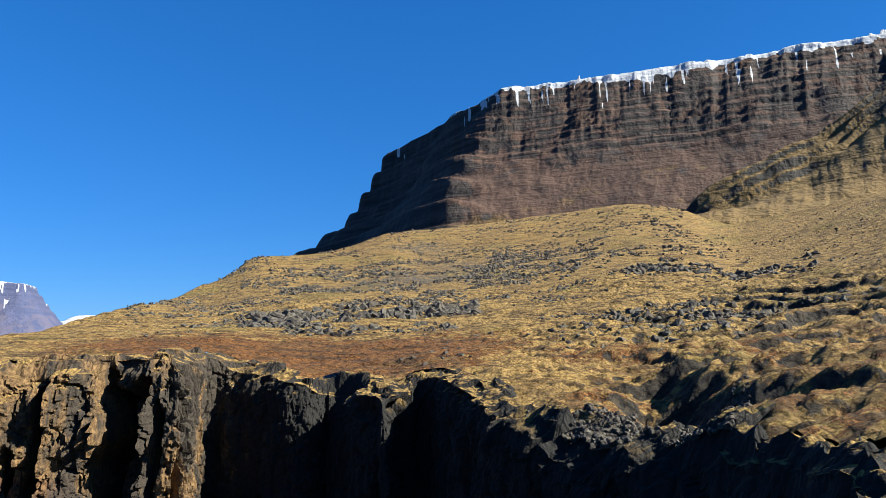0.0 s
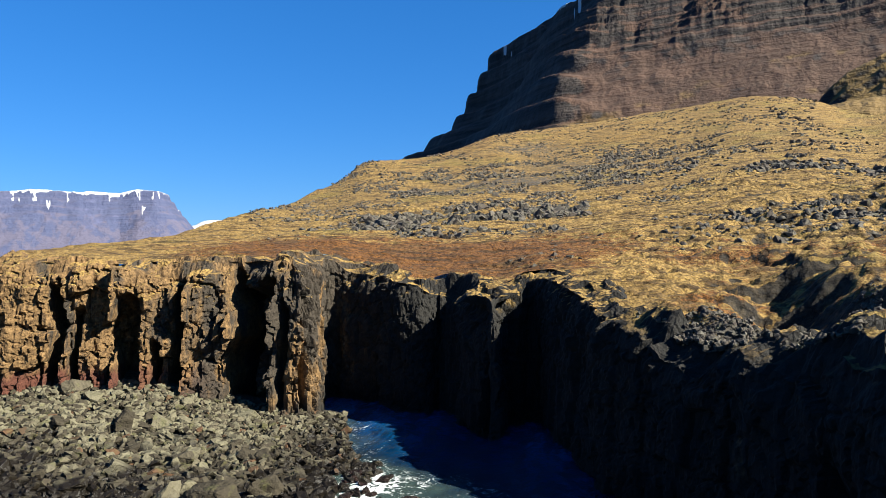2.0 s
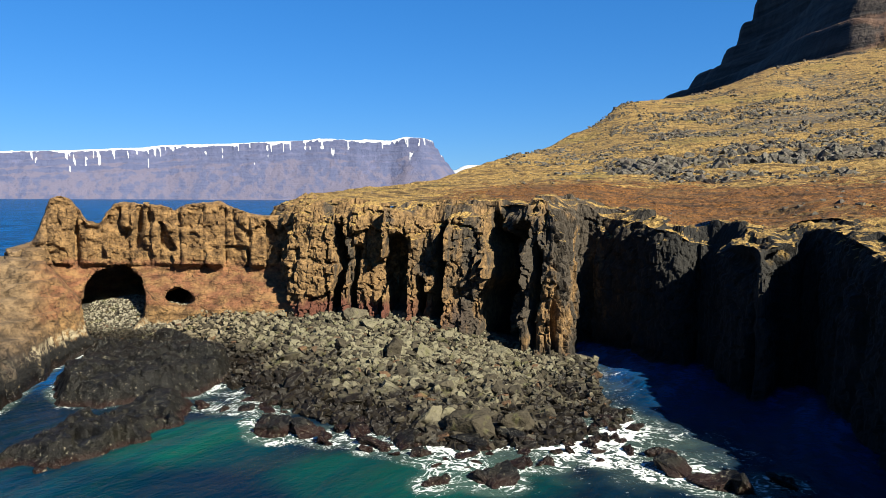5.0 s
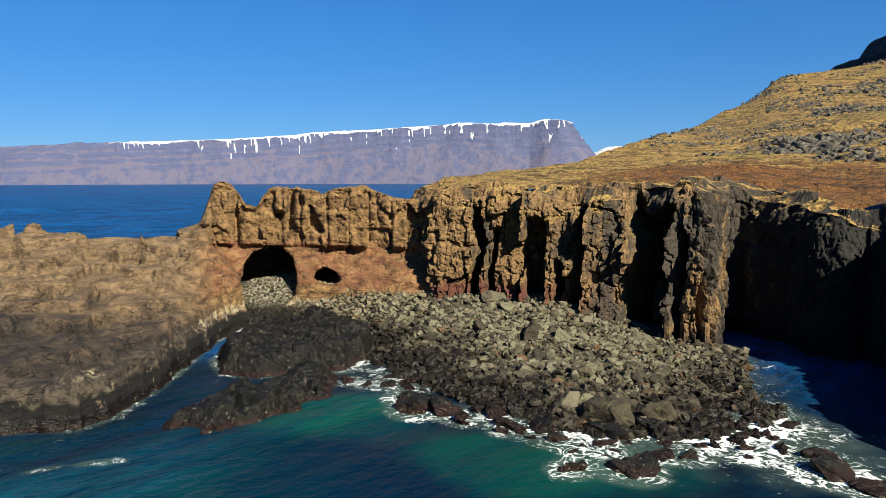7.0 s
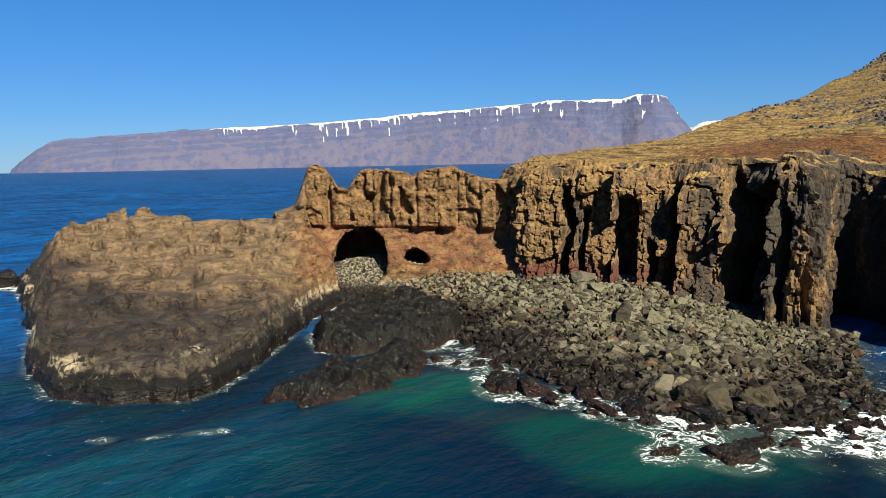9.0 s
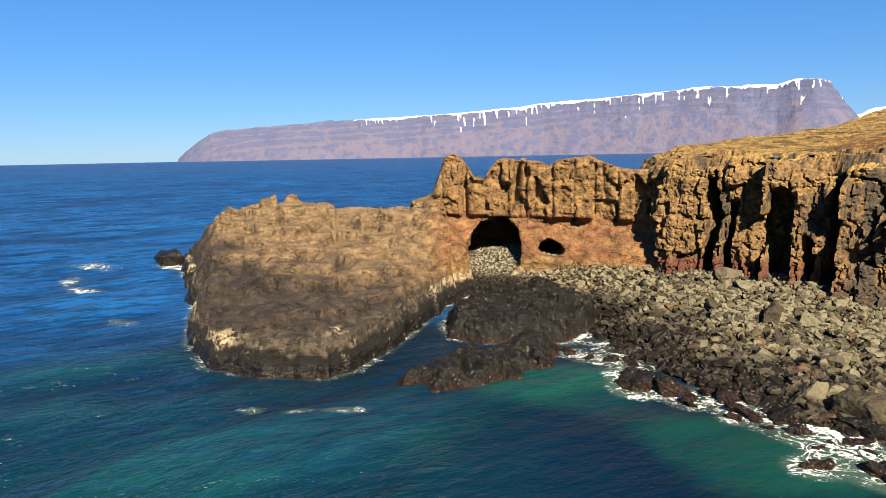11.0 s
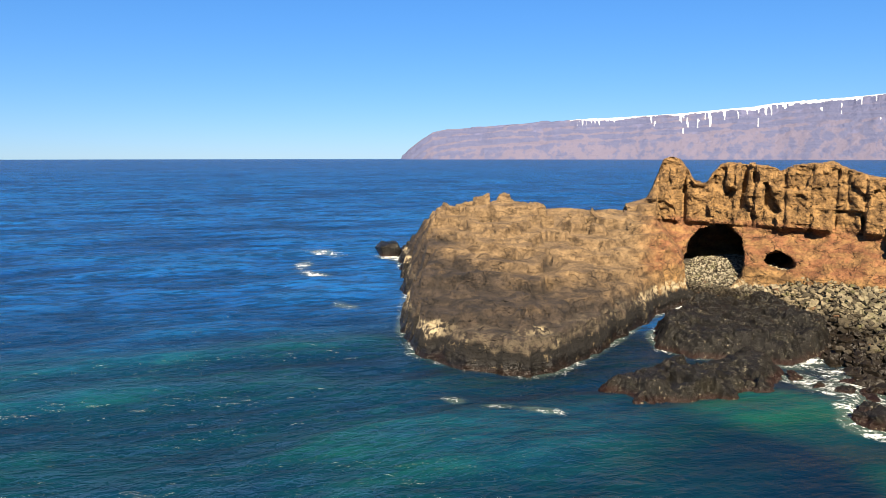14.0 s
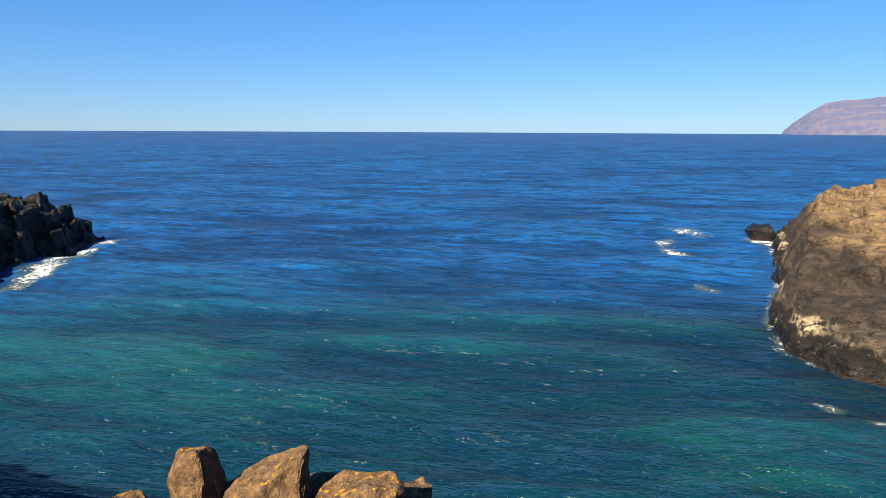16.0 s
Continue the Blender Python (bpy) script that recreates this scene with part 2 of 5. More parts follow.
def make_mountain(name, lo, hi, scree, moss):
    M = Mat(name)
    z = M.axis(2)
    strat = M.noise(1.0, 4, 0.6, (0.004, 0.004, 0.085))
    c = M.mix(M.ramp(strat, 0.35, 0.65), lo, hi)
    c = M.mix(M.ramp(M.noise(0.05, 5, 0.65), 0.35, 0.7, 0, 0.6), c, lo)
    gul = M.noise(0.02, 5, 0.6, (1, 1, 0.15))
    steep = M.ramp(M.math("ADD", M.up(), M.math("MULTIPLY", M.math("SUBTRACT", gul, 0.5), 0.9)), 0.60, 0.72)
    s = M.mix(M.ramp(M.noise(0.018, 6, 0.6, (1, 1, 0.12)), 0.3, 0.7), tuple(v * 0.75 for v in scree), tuple(v * 1.25 for v in scree))
    s = M.mix(M.ramp(M.math("ADD", M.noise(0.012, 5, 0.6), M.math("MULTIPLY", z, -0.0016)), 0.12, 0.26), s, moss)
    c = M.mix(steep, c, s)
    snow = M.attr("snow")
    c = M.mix(M.ramp(M.math("ADD", snow, M.math("MULTIPLY", M.noise(0.03, 5, 0.6), 0.5)), 0.80, 0.86), c, (0.86, 0.88, 0.92))
    n = M.bump(M.noise(0.035, 6, 0.65, (1, 1, 0.6)), 10.0)
    n = M.bump(strat, 4.5, 1.0, n)
    return M, M.done(c, n)


def make_sea():
    M = Mat("sea water")
    foam, shallow = M.attr("foam"), M.attr("shallow")
    deep = M.mix(M.ramp(M.noise(0.012, 9, 0.68), 0.3, 0.7), (0.0002, 0.030, 0.118), (0.0004, 0.058, 0.195))
    teal = M.mix(M.ramp(M.noise(0.05, 8, 0.68), 0.3, 0.7), (0.0002, 0.0025, 0.007), (0.0003, 0.006, 0.011))
    c = M.mix(M.ramp(M.math("ADD", shallow, M.math("MULTIPLY", M.math("SUBTRACT", M.noise(0.06, 4), 0.5), 0.5)), 0.1, 0.75), deep, teal)
    inner = M.attr("sand")
    green = M.math("ADD", M.attr("green"), M.math("MULTIPLY", M.math("SUBTRACT", M.noise(0.15, 5, 0.6), 0.5), 0.9))
    c = M.mix(M.ramp(green, 0.25, 0.85), c, (0.0012, 0.030, 0.021))
    silt = M.mix(M.ramp(M.noise(0.06, 5, 0.6), 0.35, 0.65), (0.0003, 0.022, 0.038), (0.0008, 0.034, 0.032))
    c = M.mix(M.ramp(M.math("ADD", M.attr("silt"), M.math("MULTIPLY", M.math("SUBTRACT", M.noise(0.04, 4), 0.5), 0.9)), 0.05, 1.1, 0, 1.0), c, silt)
    lace = M.math("MULTIPLY", M.math("ABSOLUTE", M.math("SUBTRACT", M.noise(0.75, 6, 0.62, dist=1.6), 0.5)), -2.2)
    web = M.math("ADD", M.math("ADD", M.math("MULTIPLY", M.noise(0.28, 6, 0.7, dist=1.0), 0.55), M.math("MULTIPLY", M.noise(2.4, 6, 0.75, dist=1.2), 0.40)), M.math("ADD", lace, 0.22))
    web = M.math("ADD", M.math("MULTIPLY", web, 1.7), -0.36)
    fm = M.math("MULTIPLY", M.ramp(M.math("ADD", foam, web), 0.97, 1.22), M.ramp(foam, 0.03, 0.10))
    # light on the waves is put into the colour: troughs darker, crests paler
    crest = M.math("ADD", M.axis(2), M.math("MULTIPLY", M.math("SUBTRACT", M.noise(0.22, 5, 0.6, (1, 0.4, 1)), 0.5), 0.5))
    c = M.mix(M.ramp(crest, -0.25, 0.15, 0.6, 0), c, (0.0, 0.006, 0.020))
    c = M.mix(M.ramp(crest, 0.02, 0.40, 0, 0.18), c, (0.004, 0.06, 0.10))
    # dark lines painted in as the shaded sides of small waves
    ripple_shade = M.math("ADD", M.math("MULTIPLY", M.noise(0.55, 5, 0.6, (1, 0.22, 1)), 0.5), M.math("MULTIPLY", M.noise(1.6, 4, 0.6, (1, 0.3, 1)), 0.5))
    c = M.mix(M.math("MULTIPLY", M.ramp(ripple_shade, 0.54, 0.45, 0, 0.7), M.math("MULTIPLY", M.ramp(M.attr("silt"), 0.1, 1.0, 1.0, 0.45), M.ramp(inner, 0.1, 0.9, 1.0, 0.2))), c, (0.0, 0.008, 0.024))
    milky = M.ramp(M.math("ADD", M.math("MULTIPLY", foam, 2.2), M.math("MULTIPLY", M.noise(0.3, 4), 0.4)), 0.42, 0.85, 0, 0.6)
    c = M.mix(milky, c, (0.040, 0.060, 0.048))
    c = M.mix(fm, c, (0.62, 0.63, 0.62))
    wind = M.ramp(inner, 0.1, 0.9, 1.0, 0.35)
    n = M.bump(M.noise(0.30, 4, 0.55, (1, 0.45, 1)), 1.2, wind)
    n = M.bump(M.noise(0.9, 4, 0.6, (1, 0.5, 1)), 0.8, wind, n)
    n = M.bump(M.noise(3.2, 4, 0.6, (1, 0.6, 1)), 0.07, 1.0, n)
    body, gloss = M.node("ShaderNodeBsdfDiffuse"), M.node("ShaderNodeBsdfGlossy")
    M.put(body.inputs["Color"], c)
    M.put(body.inputs["Normal"], M.bump(M.noise(0.30, 5, 0.6, (1, 0.40, 1)), 0.85, wind))
    M.put(gloss.inputs["Normal"], n)
    M.put(gloss.inputs["Roughness"], M.ramp(fm, 0, 1, 0.27, 0.8))
    fres = M.node("ShaderNodeFresnel")
    fres.inputs["IOR"].default_value = 1.33
    M.put(fres.inputs["Normal"], n)
    both = M.node("ShaderNodeMixShader")
    M.put(both.inputs[0], M.math("MINIMUM", M.math("MULTIPLY", fres.outputs[0], 0.60), 0.38))
    M.put(both.inputs[1], body.outputs[0])
    M.put(both.inputs[2], gloss.outputs[0])
    M.put(M.t.nodes["Material Output"].inputs["Surface"], both.outputs[0])
    return M.m


def make_lichen_rock():
    M = Mat("lichen-spotted brown rock")
    n2 = M.noise(9.0, 6, 0.68)
    c = M.mix(M.ramp(n2, 0.3, 0.7), (0.05, 0.028, 0.014), (0.29, 0.165, 0.078))
    c = M.mix(M.ramp(M.noise(3.0, 5, 0.6), 0.5, 0.7, 0, 0.6), c, (0.13, 0.10, 0.075))
    top = M.math("MULTIPLY", M.ramp(M.up(), 0.2, 0.6), M.ramp(M.noise(7.0, 5, 0.65), 0.56, 0.62))
    c = M.mix(top, c, (0.55, 0.27, 0.02))
    c = M.mix(M.ramp(M.noise(11.0, 4, 0.6), 0.70, 0.73), c, (0.6, 0.58, 0.5))
    n = M.bump(M.noise(3.5, 6, 0.65), 0.12)
    n = M.bump(M.noise(24.0, 5, 0.65), 0.02, 1.0, n)
    return M.done(c, n)


LICHEN = make_lichen_rock()
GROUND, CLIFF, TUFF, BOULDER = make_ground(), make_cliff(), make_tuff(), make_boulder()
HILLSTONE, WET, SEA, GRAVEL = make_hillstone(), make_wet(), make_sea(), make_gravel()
_, MOUNT = make_mountain("layered basalt mountain", (0.032, 0.026, 0.024), (0.115, 0.088, 0.075), (0.128, 0.071, 0.047), (0.22, 0.135, 0.045))
_, CRAG = make_mountain("grassy crag", (0.020, 0.018, 0.015), (0.075, 0.063, 0.048), (0.21, 0.125, 0.036), (0.25, 0.155, 0.045))
# distance haze is put into these colours as a blue-violet cast
far_m, FAR = make_mountain("far mountain with haze tint", (0.098, 0.117, 0.232), (0.125, 0.142, 0.258), (0.130, 0.142, 0.258), (0.170, 0.160, 0.245))


# ---- numpy helpers ----
rng = np.random.default_rng(7)
TABLE = rng.random(4096).astype(np.float32)


def lattice(ix, iy, iz):
    return TABLE[(ix * 73 + iy * 1597 + iz * 3571 + ((ix * 31) ^ (iy * 17) ^ (iz * 7)) * 57) & 4095]


def vnoise(x, y, z=0.0):
    """Smooth value noise in 0..1."""
    x, y, z = np.broadcast_arrays(np.asarray(x, np.float32), np.asarray(y, np.float32), np.asarray(z, np.float32))
    fx, fy, fz = np.floor(x), np.floor(y), np.floor(z)
    ix, iy, iz = fx.astype(np.int64), fy.astype(np.int64), fz.astype(np.int64)
    u, v, w = x - fx, y - fy, z - fz
    u, v, w = (a * a * (3 - 2 * a) for a in (u, v, w))
    out = 0
    for dx, wx in ((0, 1 - u), (1, u)):
        for dy, wy in ((0, 1 - v), (1, v)):
            for dz, wz in ((0, 1 - w), (1, w)):
                out = out + lattice(ix + dx, iy + dy, iz + dz) * wx * wy * wz
    return out


def fbm(x, y, z=0.0, octaves=4, gain=0.5):
    """Fractal noise about 0, roughly -0.5..0.5."""
    out, amp, tot = 0, 1.0, 0.0
    for i in range(octaves):
        k = 2.03 ** i
        out = out + amp * vnoise(np.asarray(x) * k + 13.7 * i, np.asarray(y) * k + 5.1 * i, np.asarray(z) * k + 9.2 * i)
        tot += amp
        amp *= gain
    return out / tot - 0.5


def steps(s, seed, lo, hi):
    """Cuts a line into random lengths: index of the piece, place in it 0..1, and a random value."""
    r = np.random.default_rng(seed)
    cuts = np.concatenate([[float(np.min(s)) - hi], np.cumsum(r.uniform(lo, hi, 4000)) + float(np.min(s)) - hi])
    i = np.searchsorted(cuts, s, side="right") - 1
    return i, (s - cuts[i]) / (cuts[i + 1] - cuts[i]), r.random(4100)[i]


def blocks(u, v, seed):
    """Cells of a jittered grid: a random value for each cell and the distance to its border."""
    iu, iv = np.floor(u).astype(np.int64), np.floor(v).astype(np.int64)
    d1, d2, val = np.full(u.shape, 9.0), np.full(u.shape, 9.0), np.zeros(u.shape)
    for a in (-1, 0, 1):
        for b in (-1, 0, 1):
            cu, cv = iu + a, iv + b
            d = np.hypot(u - cu - 0.15 - 0.7 * lattice(cu, cv, seed), v - cv - 0.15 - 0.7 * lattice(cu, cv, seed + 91))
            m = d < d1
            d2 = np.where(m, d1, np.minimum(d2, d))
            val = np.where(m, lattice(cu, cv, seed + 37), val)
            d1 = np.where(m, d, d1)
    return val, d2 - d1


def smooth(a, b, x):
    t = np.clip((x - a) / (b - a), 0, 1)
    return t * t * (3 - 2 * t)


def azimuth(x, y):
    return np.degrees(np.arctan2(-np.asarray(x), np.asarray(y)))


def signed_distance(px, py, poly):
    """Distance to a closed polygon, negative inside, and the nearest place on it."""
    px, py = np.asarray(px, float), np.asarray(py, float)
    best = np.full(px.shape, 1e18)
    qx, qy = np.zeros_like(px), np.zeros_like(py)
    inside = np.zeros(px.shape, bool)
    n = len(poly)
    for i in range(n):
        (ax, ay), (bx, by) = poly[i][:2], poly[(i + 1) % n][:2]
        ex, ey = bx - ax, by - ay
        t = np.clip(((px - ax) * ex + (py - ay) * ey) / (ex * ex + ey * ey + 1e-12), 0, 1)
        cx, cy = ax + t * ex, ay + t * ey
        d = (px - cx) ** 2 + (py - cy) ** 2
        m = d < best
        best[m], qx[m], qy[m] = d[m], cx[m], cy[m]
        if ay != by:
            cross = ((ay > py) != (by > py)) & (px < (bx - ax) * (py - ay) / (by - ay) + ax)
            inside ^= cross
    d = np.sqrt(best)
    return np.where(inside, -d, d), qx, qy


def link_mesh(name, verts, faces, material, parent=None, shade=True, attrs=None):
    """A mesh object from arrays of vertices and of faces that all have the same number of corners."""
    verts, faces = np.ascontiguousarray(verts, np.float32), np.ascontiguousarray(faces, np.int32)
    me = bpy.data.meshes.new(name)
    me.vertices.add(len(verts))
    me.vertices.foreach_set("co", verts.ravel())
    me.loops.add(faces.size)
    me.loops.foreach_set("vertex_index", faces.ravel())
    me.polygons.add(len(faces))
    me.polygons.foreach_set("loop_start", np.arange(len(faces), dtype=np.int32) * faces.shape[1])
    me.polygons.foreach_set("use_smooth", np.full(len(faces), bool(shade)))
    me.materials.append(material)
    for k, v in (attrs or {}).items():
        me.attributes.new(k, "FLOAT", "POINT").data.foreach_set("value", np.ascontiguousarray(v, np.float32))
    me.update(calc_edges=True)
    me.validate()
    ob = new(name, me)
    if parent:
        ob.parent = parent
    return ob


def grid_faces(nu, nv, keep=None):
    i = np.arange((nu - 1) * (nv - 1))
    a = (i // (nv - 1)) * nv + i % (nv - 1)
    f = np.stack([a, a + nv, a + nv + 1, a + 1], 1)
    return f if keep is None else f[keep[f].any(1)]


def compact(verts, faces, *extra):
    used = np.unique(faces)
    back = np.full(len(verts), -1)
    back[used] = np.arange(len(used))
    return (verts[used], back[faces], *(e[used] for e in extra))


def surface_nets(field, x0, y0, z0, h):
    """A mesh of the zero surface of a sampled field (negative is solid)."""
    neg = field < 0
    nx, ny, nz = field.shape
    c = sum(neg[i:nx - 1 + i, j:ny - 1 + j, k:nz - 1 + k].astype(np.int8) for i in (0, 1) for j in (0, 1) for k in (0, 1))
    cell = (c > 0) & (c < 8)
    ids = np.full(cell.shape, -1, np.int64)
    I, J, K = np.nonzero(cell)
    ids[I, J, K] = np.arange(len(I))
    acc, cnt = np.zeros((len(I), 3)), np.zeros(len(I))
    corner = [(a, b, d) for a in (0, 1) for b in (0, 1) for d in (0, 1)]
    for p in corner:
        for ax in range(3):
            if p[ax]:
                continue
            q = tuple(v + (k == ax) for k, v in enumerate(p))
            va, vb = field[I + p[0], J + p[1], K + p[2]], field[I + q[0], J + q[1], K + q[2]]
            m = (va < 0) != (vb < 0)
            t = np.where(m, va / np.where(m, va - vb, 1), 0)
            pt = np.array(p, float)[None] + t[:, None] * np.eye(3)[ax]
            acc[m] += pt[m]
            cnt[m] += 1
    v = acc / np.maximum(cnt, 1)[:, None] + np.stack([I, J, K], 1)
    v = v * h + np.array([x0, y0, z0])
    faces = []
    for ax in range(3):
        b, d = [(1, 2), (2, 0), (0, 1)][ax]
        sl0, sl1 = [slice(None)] * 3, [slice(None)] * 3
        sl0[ax], sl1[ax] = slice(0, -1), slice(1, None)
        A, B = neg[tuple(sl0)], neg[tuple(sl1)]
        for m, flip in ((A & ~B, False), (~A & B, True)):
            P = np.stack(np.nonzero(m), 1)
            P = P[(P[:, b] > 0) & (P[:, d] > 0)]
            P = P[(P[:, b] < field.shape[b] - 1) & (P[:, d] < field.shape[d] - 1)]
            quad = []
            for ob, od in ((-1, -1), (0, -1), (0, 0), (-1, 0)):
                Q = P.copy()
                Q[:, b] += ob
                Q[:, d] += od
                quad.append(ids[Q[:, 0], Q[:, 1], Q[:, 2]])
            quad = np.stack(quad, 1)
            faces.append(quad[:, ::-1] if flip else quad)
    f = np.concatenate(faces)
    return v, f[(f >= 0).all(1)]


# ---- the lie of the land ----
# Cliff edge from the arch wall round the cove to the far point: x, y, height of the foot
COAST = [(-66, 74, -2), (-60, 66, 2), (-54, 60, 4), (-50, 55.8, 5), (-44.7, 57.9, 4), (-39, 60.7, 3.5), (-33.5, 61.6, 3), (-29.3, 62.6, 2.5), (-25, 61.2, 1.5),
         (-21.0, 62.0, 0.5), (-24.0, 69.5, -2), (-25.0, 76.5, -2), (-18, 72.5, -2), (-13, 68.5, -2), (-10.5, 72.5, -2), (-8.7, 65.4, -2), (-4.6, 59.5, -2), (-3.7, 66, -2), (-1.6, 68.5, -2), (1.1, 57, -2), (3.1, 49.5, -2), (8.5, 41.5, -2), (11.5, 34, -2), (12.5, 28.5, -2), (11.8, 22.5, -2),
         (10.2, 17, -2), (9, 11, -2), (6, 6, -2), (2.5, 3.2, -2), (-0.8, 2.4, -2), (-2.2, 0.2, -2), (-3.2, -5, -2), (-6, -18, -2), (-20, -38, -2), (-46, -64, -2),
         (-60, -77, -2), (-70, -82, -2), (-78, -86, -2), (-82, -92, -2), (-80, -98, -2)]
OUTER = [(-100, -140), (-220, -330), (-1300, -4200), (4600, -4200), (4600, 4200), (300, 4200), (-120, 1400), (-100, 700), (-95, 320), (-105, 210), (-98, 150), (-82, 105)]
LAND = [p[:2] for p in COAST] + OUTER

# Heights by direction from the camera: azimuth, edge distance and height, bench, crest
RISE = np.array([
    (-180, 10, 14.3, 100, 20, 300, 45), (-120, 10, 14.4, 100, 24, 300, 60), (-60, 14, 14.6, 100, 25, 300, 66), (-40, 20, 13.2, 80, 20.5, 290, 85),
    (-32, 20, 11.9, 80, 18.5, 285, 70), (-27, 25, 11.6, 85, 18.5, 300, 68), (-22.7, 31, 11.3, 90, 18.8, 300, 65), (-18.7, 37, 11.0, 95, 19.5, 320, 77), (-14.4, 40, 10.8, 100, 20, 330, 82.5),
    (-10, 43, 10.3, 105, 20.5, 330, 79), (-6, 46, 10.9, 110, 20.8, 325, 76), (-3, 49.5, 11.6, 115, 21, 320, 73), (1.5, 57, 11.9, 120, 21.1, 310, 68.5), (4.4, 60, 11.1, 120, 21.2, 300, 65.7), (8.5, 63, 11.5, 120, 20.7, 285, 57),
    (11, 65, 11.9, 120, 20.4, 275, 53), (14.7, 67, 13.0, 120, 20.0, 250, 46.8), (17.6, 68, 15.0, 120, 19.6, 220, 35.8), (21.6, 63, 15.2, 120, 19.2, 190, 29.3), (25.7, 67, 15.2, 115, 18.6, 160, 23.7),
    (30, 70, 15.0, 105, 17.6, 135, 19.4), (37, 73, 14.8, 90, 16.5, 108, 17.2), (44, 75, 14.6, 80, 14.8, 90, 14.6), (60, 75, 14.0, 90, 13, 100, 12),
    (100, 4, 13.6, 30, 4, 100, 4.5), (128, 4, 13.6, 25, 4, 110, 4.5), (150, 4, 14.0, 26, 4, 120, 5), (165, 8, 14.2, 60, 9, 300, 25), (180, 10, 14.3, 100, 20, 300, 45)])


def ground_height(x, y):
    x, y = np.asarray(x, float), np.asarray(y, float)
    az, r = azimuth(x, y), np.hypot(x, y)
    r0, z0, r1, z1, r2, z2 = (np.interp(az, RISE[:, 0], RISE[:, k]) for k in range(1, 7))
    near = 14.3 + (z0 - 14.3) * np.clip(r / r0, 0, 1)
    t = np.clip((r - r0) / (r1 - r0), 0, 1)
    z = np.where(r < r0, near, z0 + (z1 - z0) * t)
    t = np.clip((r - r1) / (r2 - r1), 0, 1)
    z = z + (z2 - z1) * (0.75 * t + 0.25 * t * t)
    z = z - np.clip(r - r2, 0, 400) * 0.06
    k = smooth(20, 80, r)
    z = z + k * (1.6 * fbm(x / 26, y / 26, 0, 4) + 0.5 * fbm(x / 6, y / 6, 3, 3)) + (1 - k) * 0.35 * fbm(x / 5, y / 5, 3, 3)
    z = z + smooth(110, 220, r) * 6 * fbm(x / 60, y / 60, 7, 4)
    z = z + smooth(12, 20, r) * smooth(120, 80, r) * smooth(2, -6, az) * 1.7 * (0.15 - np.abs(fbm(x / 1.5, y / 1.3, 27, 3)))
    z = z + smooth(14, 24, r) * ((0.6 + 0.4 * smooth(-4, -16, az)) * fbm(x / 2.6, y / 2.6, 5, 4) + 1.2 * np.abs(fbm(x / 9, y / 4, 9, 3)) + (0.7 + 1.1 * smooth(-4, -14, az)) * (0.12 - np.abs(fbm(x / 3.2, y / 2.4, 25, 3))))
    # low turf banks across the slope above the cove
    bank = smooth(-8, -16, az) * smooth(30, 40, r) * smooth(150, 110, r)
    q = (r + 34 * fbm(x / 22, y / 22, 4, 4)) / 11.0
    z = z + bank * (1.5 + 2.4 * fbm(x / 14, y / 14, 6, 2)) * (smooth(0, 0.25, q - np.floor(q)) * (1 - q + np.floor(q)) - 0.5)
    # the gully that drains into the cove
    ax, ay, bx, by = 15.8, 45.0, 17.0, 61.0
    tt = np.clip(((x - ax) * (bx - ax) + (y - ay) * (by - ay)) / ((bx - ax) ** 2 + (by - ay) ** 2), 0, 1)
    d = (x - ax - tt * (bx - ax)) * (by - ay) - (y - ay - tt * (by - ay)) * (bx - ax)
    d = d / math.hypot(bx - ax, by - ay)
    away = np.hypot(x - ax - tt * (bx - ax), y - ay - tt * (by - ay))
    z = z - 3.8 * (1 - tt * 0.6) * np.exp(-(away / np.where(d > 0, 2.4, 3.6)) ** 2)
    return z


def scree_mask(x, y):
    """Where loose stones lie: the gravel at the lip of the cove and the block fields on the hill."""
    az, r = azimuth(x, y), np.hypot(x, y)
    lip = np.exp(-((az + 14) / 7.0) ** 2) * smooth(51, 46, r) * 0.9
    field = smooth(130, 160, r) * smooth(330, 260, r) * smooth(-32, -20, az) * smooth(20, 8, az)
    return np.maximum(lip, field * (0.34 + 1.0 * fbm(x / 45, y / 45, 11, 4)))


def heath_dark_mask(x, y):
    az, r = azimuth(x, y), np.hypot(x, y)
    band = np.exp(-((r - 84 - 0.25 * az) / 17) ** 2) * smooth(34, 22, az) * smooth(-12, 2, az)
    # low browns and darkens the near bank and a strip about 74 m out
    low = np.maximum(np.exp(-((r - 74) / 9) ** 2) * 0.8, 0.62 * smooth(28, 34, r) * smooth(72, 58, r)) * smooth(-4, -12, az) * smooth(-60, -34, az)
    return 0.66 * np.maximum(band, 0.62 * low) + 0.12


